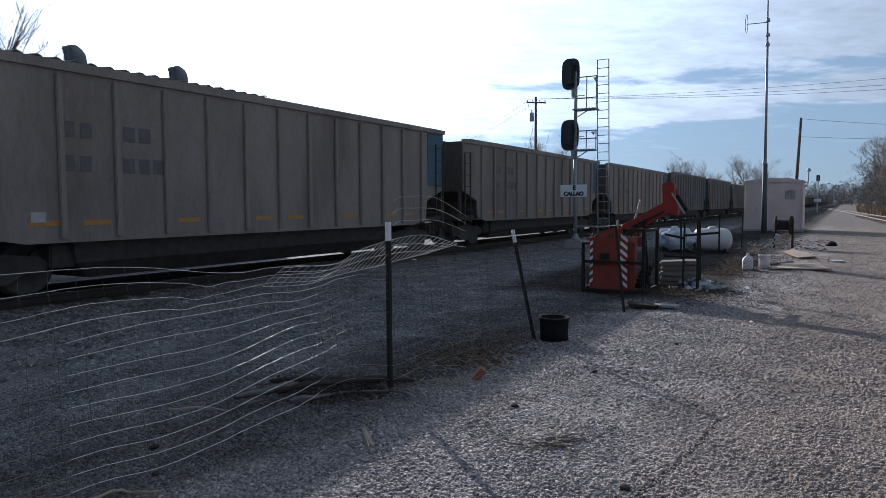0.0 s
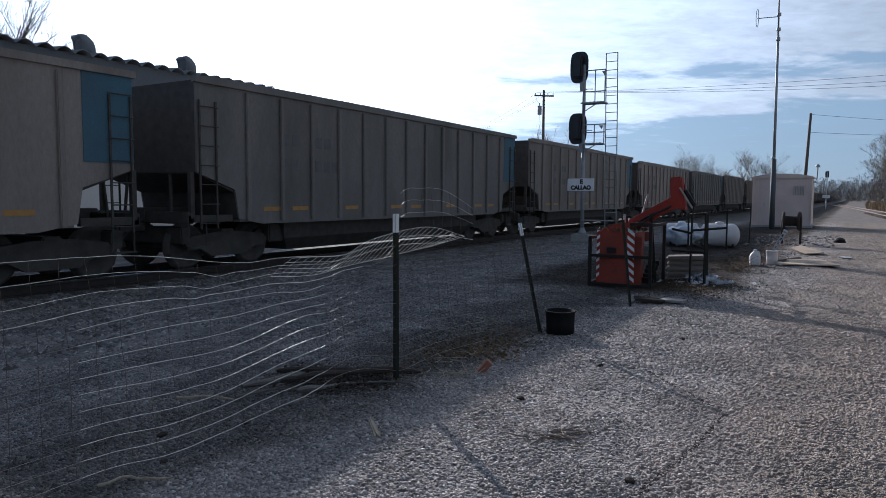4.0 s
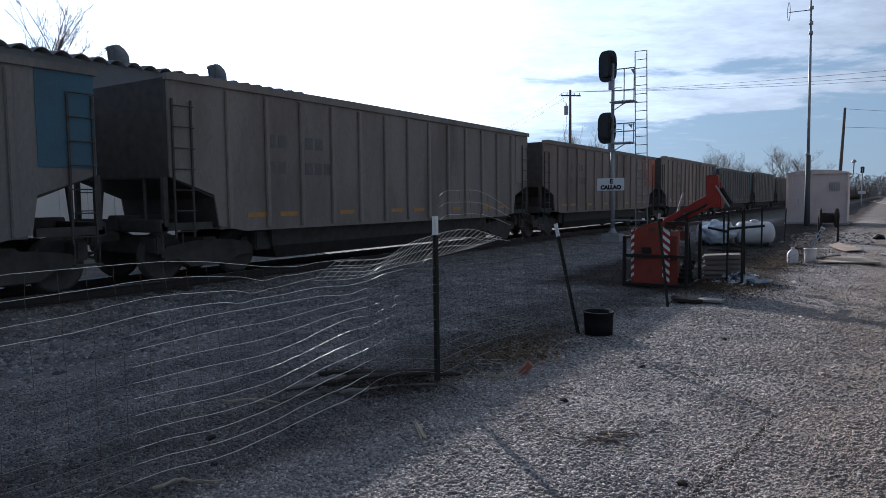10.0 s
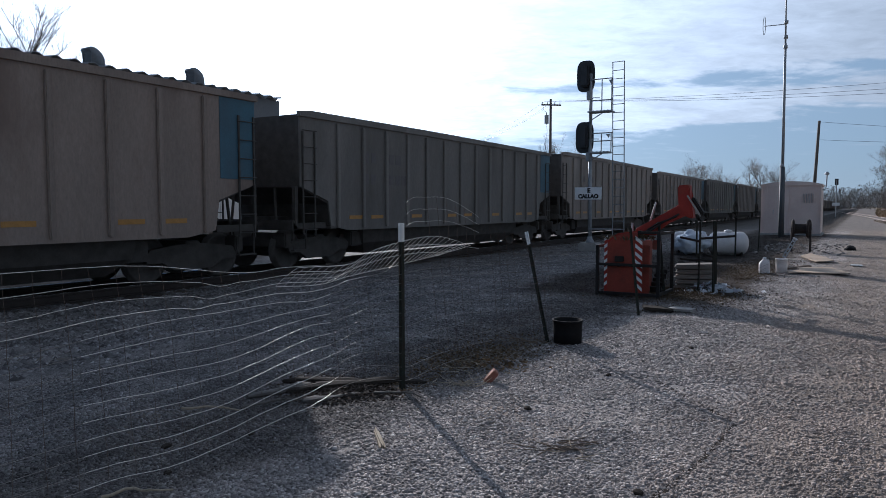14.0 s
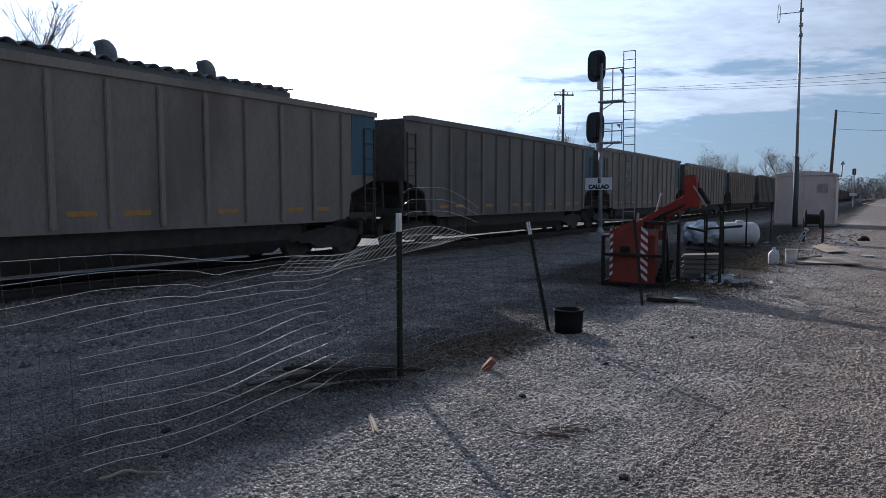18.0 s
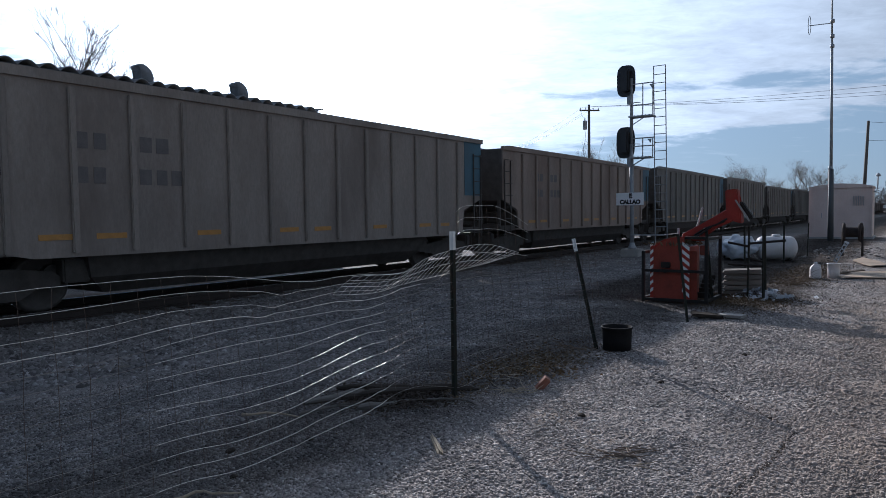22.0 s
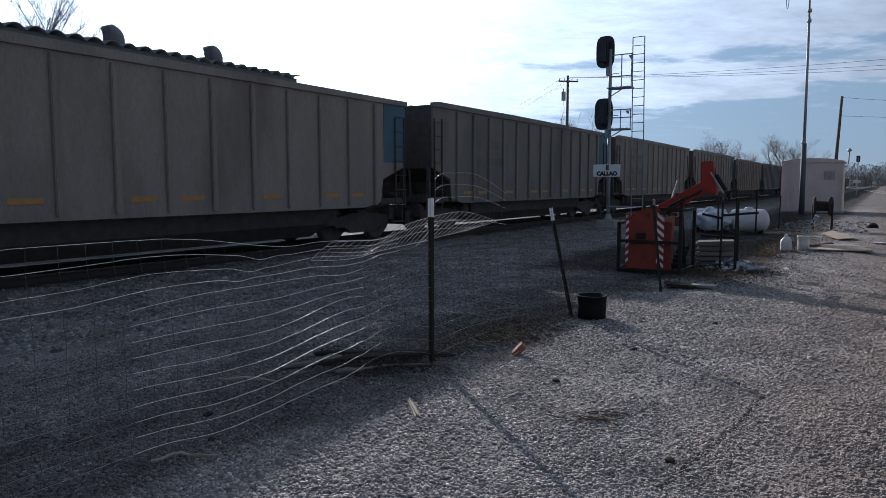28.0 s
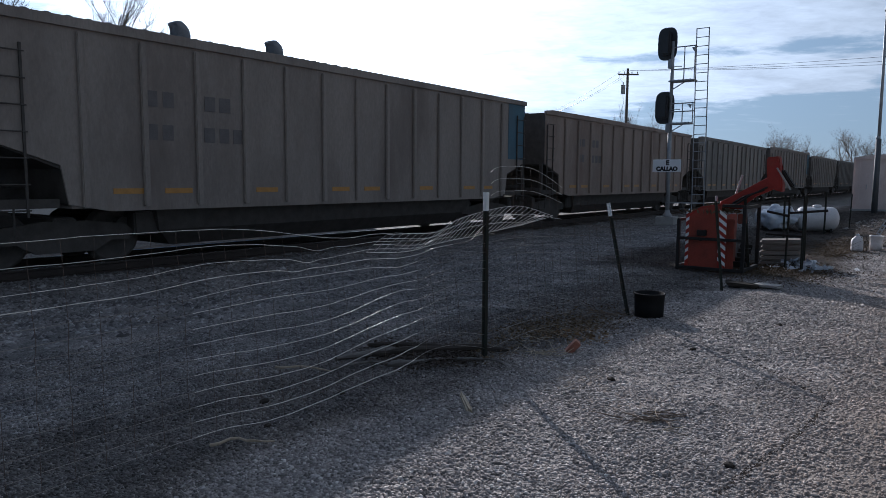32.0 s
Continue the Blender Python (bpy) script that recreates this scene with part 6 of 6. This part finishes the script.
def build_trees():
    bare_tree(-44.0, 22.5, 13.9, 1, "bare winter tree behind the metal shed", 0.8, 5)
    bare_tree(-47.0, 13.5, 13.0, 2, "bare winter tree behind the metal shed")
    bare_tree(-45.0, 27.2, 12.8, 3, "small bare winter tree behind the metal shed", 0.6, 5)
    bare_tree(-46.0, 18.5, 14.0, 4, "bare winter tree behind the metal shed", 0.8)
    bare_tree(-45.0, 115.0, 14.5, 5, "slender bare tree beyond the railway", 0.45)
    bare_tree(-47.5, 113.0, 13.5, 6, "slender bare tree beyond the railway", 0.4)
    bare_tree(4.6, 98.0, 10.0, 7, "bare tree leaning over the far road", 0.9, 5)
    bare_tree(6.5, 112.0, 12.0, 8, "bare tree on the bank beside the road", 0.9)
    bare_tree(5.6, 92.0, 10.2, 9, "bare spreading tree at the edge of the siding", 1.0, 5)
    bare_tree(7.8, 100.0, 10.5, 10, "bare spreading tree at the edge of the siding", 1.0)
    rng = random.Random(40)
    far = [(-41, 200, 13.5), (-44, 205, 12.5), (-38, 198, 12.3), (-36, 202, 11.8), (-22, 200, 14.0), (-25, 205, 13.5), (-19, 203, 13.0), (-30, 200, 11.0), (-33, 206, 11), (-15, 210, 11), (-48, 150, 11), (-51, 152, 12), (-54, 140, 11)]
    for x, y, h in far:
        bare_tree(x + rng.uniform(-1, 1), y, h * 1.12, rng.randint(0, 999), "far bare tree beyond the train", 0.9, 4)
    # the wooded bank at the far end of the road
    V, F = [], []
    for k in range(140):
        y = rng.uniform(85, 330)
        x = rng.uniform(0.026, 0.05) * y + 1.5 + rng.uniform(0, 26) ** 1.0
        branch_tree(V, F, rng, (x, y, ground_z(x, y) - 0.2), rng.uniform(5, 12) * (0.7 + y / 600), 0.95, 3 if k % 4 == 0 else 2)
    for k in range(80):
        x, y = rng.uniform(-120, 60), rng.uniform(330, 480)
        branch_tree(V, F, rng, (x, y, ground_z(x, y) - 0.2), rng.uniform(9, 16), 0.95, 2)
    ob = new("far_woods", raw_mesh("far_woods", V, F, M_BARK))
    tagged(ob, "leafless grey-brown woods at the end of the road", "woods", kind="stuff")
    # tan grass and brush on the bank
    g = np.random.default_rng(31)
    V, F = [], []
    for _ in range(22000):
        y = g.uniform(80, 260)
        x = max(6.6 - 0.045 * (y - 42) - 0.00006 * (y - 42) ** 2, 0.016 * y) + g.uniform(0, 9)
        z, h = ground_z(x, y), g.uniform(0.3, 1.1)
        a = g.uniform(0, pi)
        dx, dy, lx, ly = 0.10 * cos(a), 0.10 * sin(a), g.normal(0, 0.25), g.normal(0, 0.25)
        k = len(V)
        V += [(x - dx, y - dy, z - 0.05), (x + dx, y + dy, z - 0.05), (x + dx * 0.3 + lx, y + dy * 0.3 + ly, z + h), (x - dx * 0.3 + lx, y - dy * 0.3 + ly, z + h)]
        F.append((k, k + 1, k + 2, k + 3))
    ob = new("dry_brush", raw_mesh("dry_brush", V, F, M_BRUSH))
    tagged(ob, "tan dry grass and brush on the bank beside the siding", "brush", kind="stuff")
    # dense far wood: twig and needle masses on trunks
    V, F = [], []
    for t in range(520):
        if t < 300:
            x, y = g.uniform(-45, 45), g.uniform(290, 400)
        else:
            y = g.uniform(130, 290)
            x = 0.016 * y + 2.5 + g.uniform(0, 22)
        z, h = ground_z(x, y), g.uniform(4.0, 9.5) * (1.15 if t < 300 else 1.35)
        wdt = h * g.uniform(0.30, 0.60)
        for _ in range(330):
            u = g.uniform(0.12, 1.0)
            r = wdt * sqrt(max(0.02, sin(pi * u ** 0.8))) * sqrt(g.uniform(0.05, 1))
            a = g.uniform(0, 2 * pi)
            c = np.array([x + r * cos(a), y + r * sin(a), z + h * u])
            d1, d2 = g.normal(0, 0.20, 3) * (1, 1, 1.8), g.normal(0, 0.03, 3)
            k = len(V)
            V += [c - d1, c + d2, c + d1, c - d2]
            F.append((k, k + 1, k + 2, k + 3))
    ob = new("far_thicket", raw_mesh("far_thicket", V, F, M_THICKET))
    tagged(ob, "dark brown-green thicket and cedar wood in the distance", "woods", kind="stuff")


build_trees()

# ---------------------------------------------------------------- wires overhead and the far yard
for z, dx in ((11.45, -0.65), (11.42, 0.65), (11.40, 0.25)):
    wire((-25.3 + dx, 61.0, z), (-58.0 + dx, 99.0, z - 0.2), 0.8, 0.012, "thin dark overhead wire")
for z, dx, dz in ((11.45, -0.6, 1.0), (11.42, 0.2, 0.2), (11.40, 0.6, -0.4)):
    wire((-25.3 + dx, 61.0, z), (30.0, 66.0 + dx, z + dz), 0.9, 0.012, "thin dark overhead wire")
for z, fall in ((9.2, -1.6), (7.6, 0.4)):
    wire((-3.95 + 0.038 * z, 71.0, z), (38.0, 78.0, z + fall), 1.0, 0.012, "thin dark overhead wire")


M_SIDING = material("rusty_siding_rail", (0.30, 0.25, 0.22), (0.22, 0.17, 0.14), spec=0.2, rough=0.8, scale=3, fine=40, bump=0.1)


def build_far_yard():
    s = thing("far_signal", pose(-3.5, 120.0, 0.0), "distant single-headed railway signal mast", "railway signal")
    bm = bmn()
    rod(bm, (0, 0, 0), (0, 0, 5.6), 0.08, 10)
    part("mast", bm, M_GALV, s)
    bm = bmn()
    box(bm, (0, 0, 5.3), (0.5, 0.1, 0.95), bevel=0.15)
    part("signal_head", bm, M_BLACK, s)
    bm = bmn()
    box(bm, (0, -0.12, 1.95), (1.0, 0.02, 0.45))
    part("name_sign", bm, M_WHITE, s, "small white sign")
    c = thing("relay_cabinet", pose(3.2, 150.0, 0.0), "small pale trackside cabinet", "cabinet")
    bm = bmn()
    box(bm, (0, 0, 0.6), (0.7, 0.6, 1.2), bevel=0.03)
    part("body", bm, M_HOUSE, c)
    bm = bmn()
    box(bm, (0, -0.32, 0.6), (0.55, 0.03, 1.0), bevel=0.01)
    part("door", bm, M_HOUSE, c)
    # siding that leaves the yard
    t = thing("siding_track", pose(0, 0, 0.0), "weathered siding track at the edge of the road", "railway track", kind="structure")
    for off in (-0.75, 0.75):
        bm = bmn()
        pts = []
        for k in range(40):
            y = 42 + k * 4.0
            x = 4.6 - 0.045 * (y - 42) - 0.00006 * (y - 42) ** 2
            pts.append((x + off, y, 0.16))
        tube(bm, pts, 0.05, 4)
        part("rail", bm, M_SIDING, t)
    bm = bmn()
    box(bm, (0, 0, 0), (2.5, 0.24, 0.16), bevel=0.01)
    tie = mesh_of(bm, M_BROWN, "siding_tie")
    for k in range(80):
        y = 42 + k * 0.6
        part("tie", tie, None, t, at=pose(4.6 - 0.045 * (y - 42) - 0.00006 * (y - 42) ** 2, y, 0.04, 0, 0, 3))


M_CARPAINT = material("white_car_paint", (0.70, 0.70, 0.70), (0.62, 0.62, 0.62), rough=0.3, scale=2, fine=40, bump=0.0)
M_CARGLASS = material("dark_car_glass", (0.02, 0.022, 0.025), (0.03, 0.03, 0.032), rough=0.1, scale=2, fine=40, bump=0.0)


def parked_van(x, y):
    v = thing("parked_van", pose(x, y, ground_z(x, y), 0, 0, 8), "small white van parked beyond the siding", "van")
    bm = bmn()
    box(bm, (0, 0, 0.80), (1.8, 4.4, 0.85), bevel=0.12)
    part("body", bm, M_CARPAINT, v)
    bm = bmn()
    prism(bm, [(-0.82, 1.2), (0.82, 1.2), (0.70, 1.92), (-0.70, 1.92)], -1.2, 1.9)
    part("cabin", bm, M_CARPAINT, v)
    bm = bmn()
    prism(bm, [(-0.72, 1.27), (0.72, 1.27), (0.62, 1.80), (-0.62, 1.80)], -1.24, -1.205)
    part("windscreen", bm, M_CARGLASS, v)
    for sx in (-1, 1):
        for wy in (-1.4, 1.4):
            bm = bmn()
            rod(bm, (sx * 0.72, wy, 0.33), (sx * 0.92, wy, 0.33), 0.33, 16)
            part("wheel", bm, M_RUBBER, v)


build_far_yard()
parked_van(8.0, 230.0)


def motions():
    times = [0.0, 1.0, 2.0, 4.0, 6.0, 8.0, 12.0, 16.0, 20.0, 24.0, 28.0, 30.0, 31.0, 32.0]
    for k, car in enumerate(CARS):
        walk(car, [(t, pose(TRACK_X, FIRST_CENTRE + CAR_PITCH * (k - 1) - travelled(t), RAIL_Z)) for t in times])


motions()
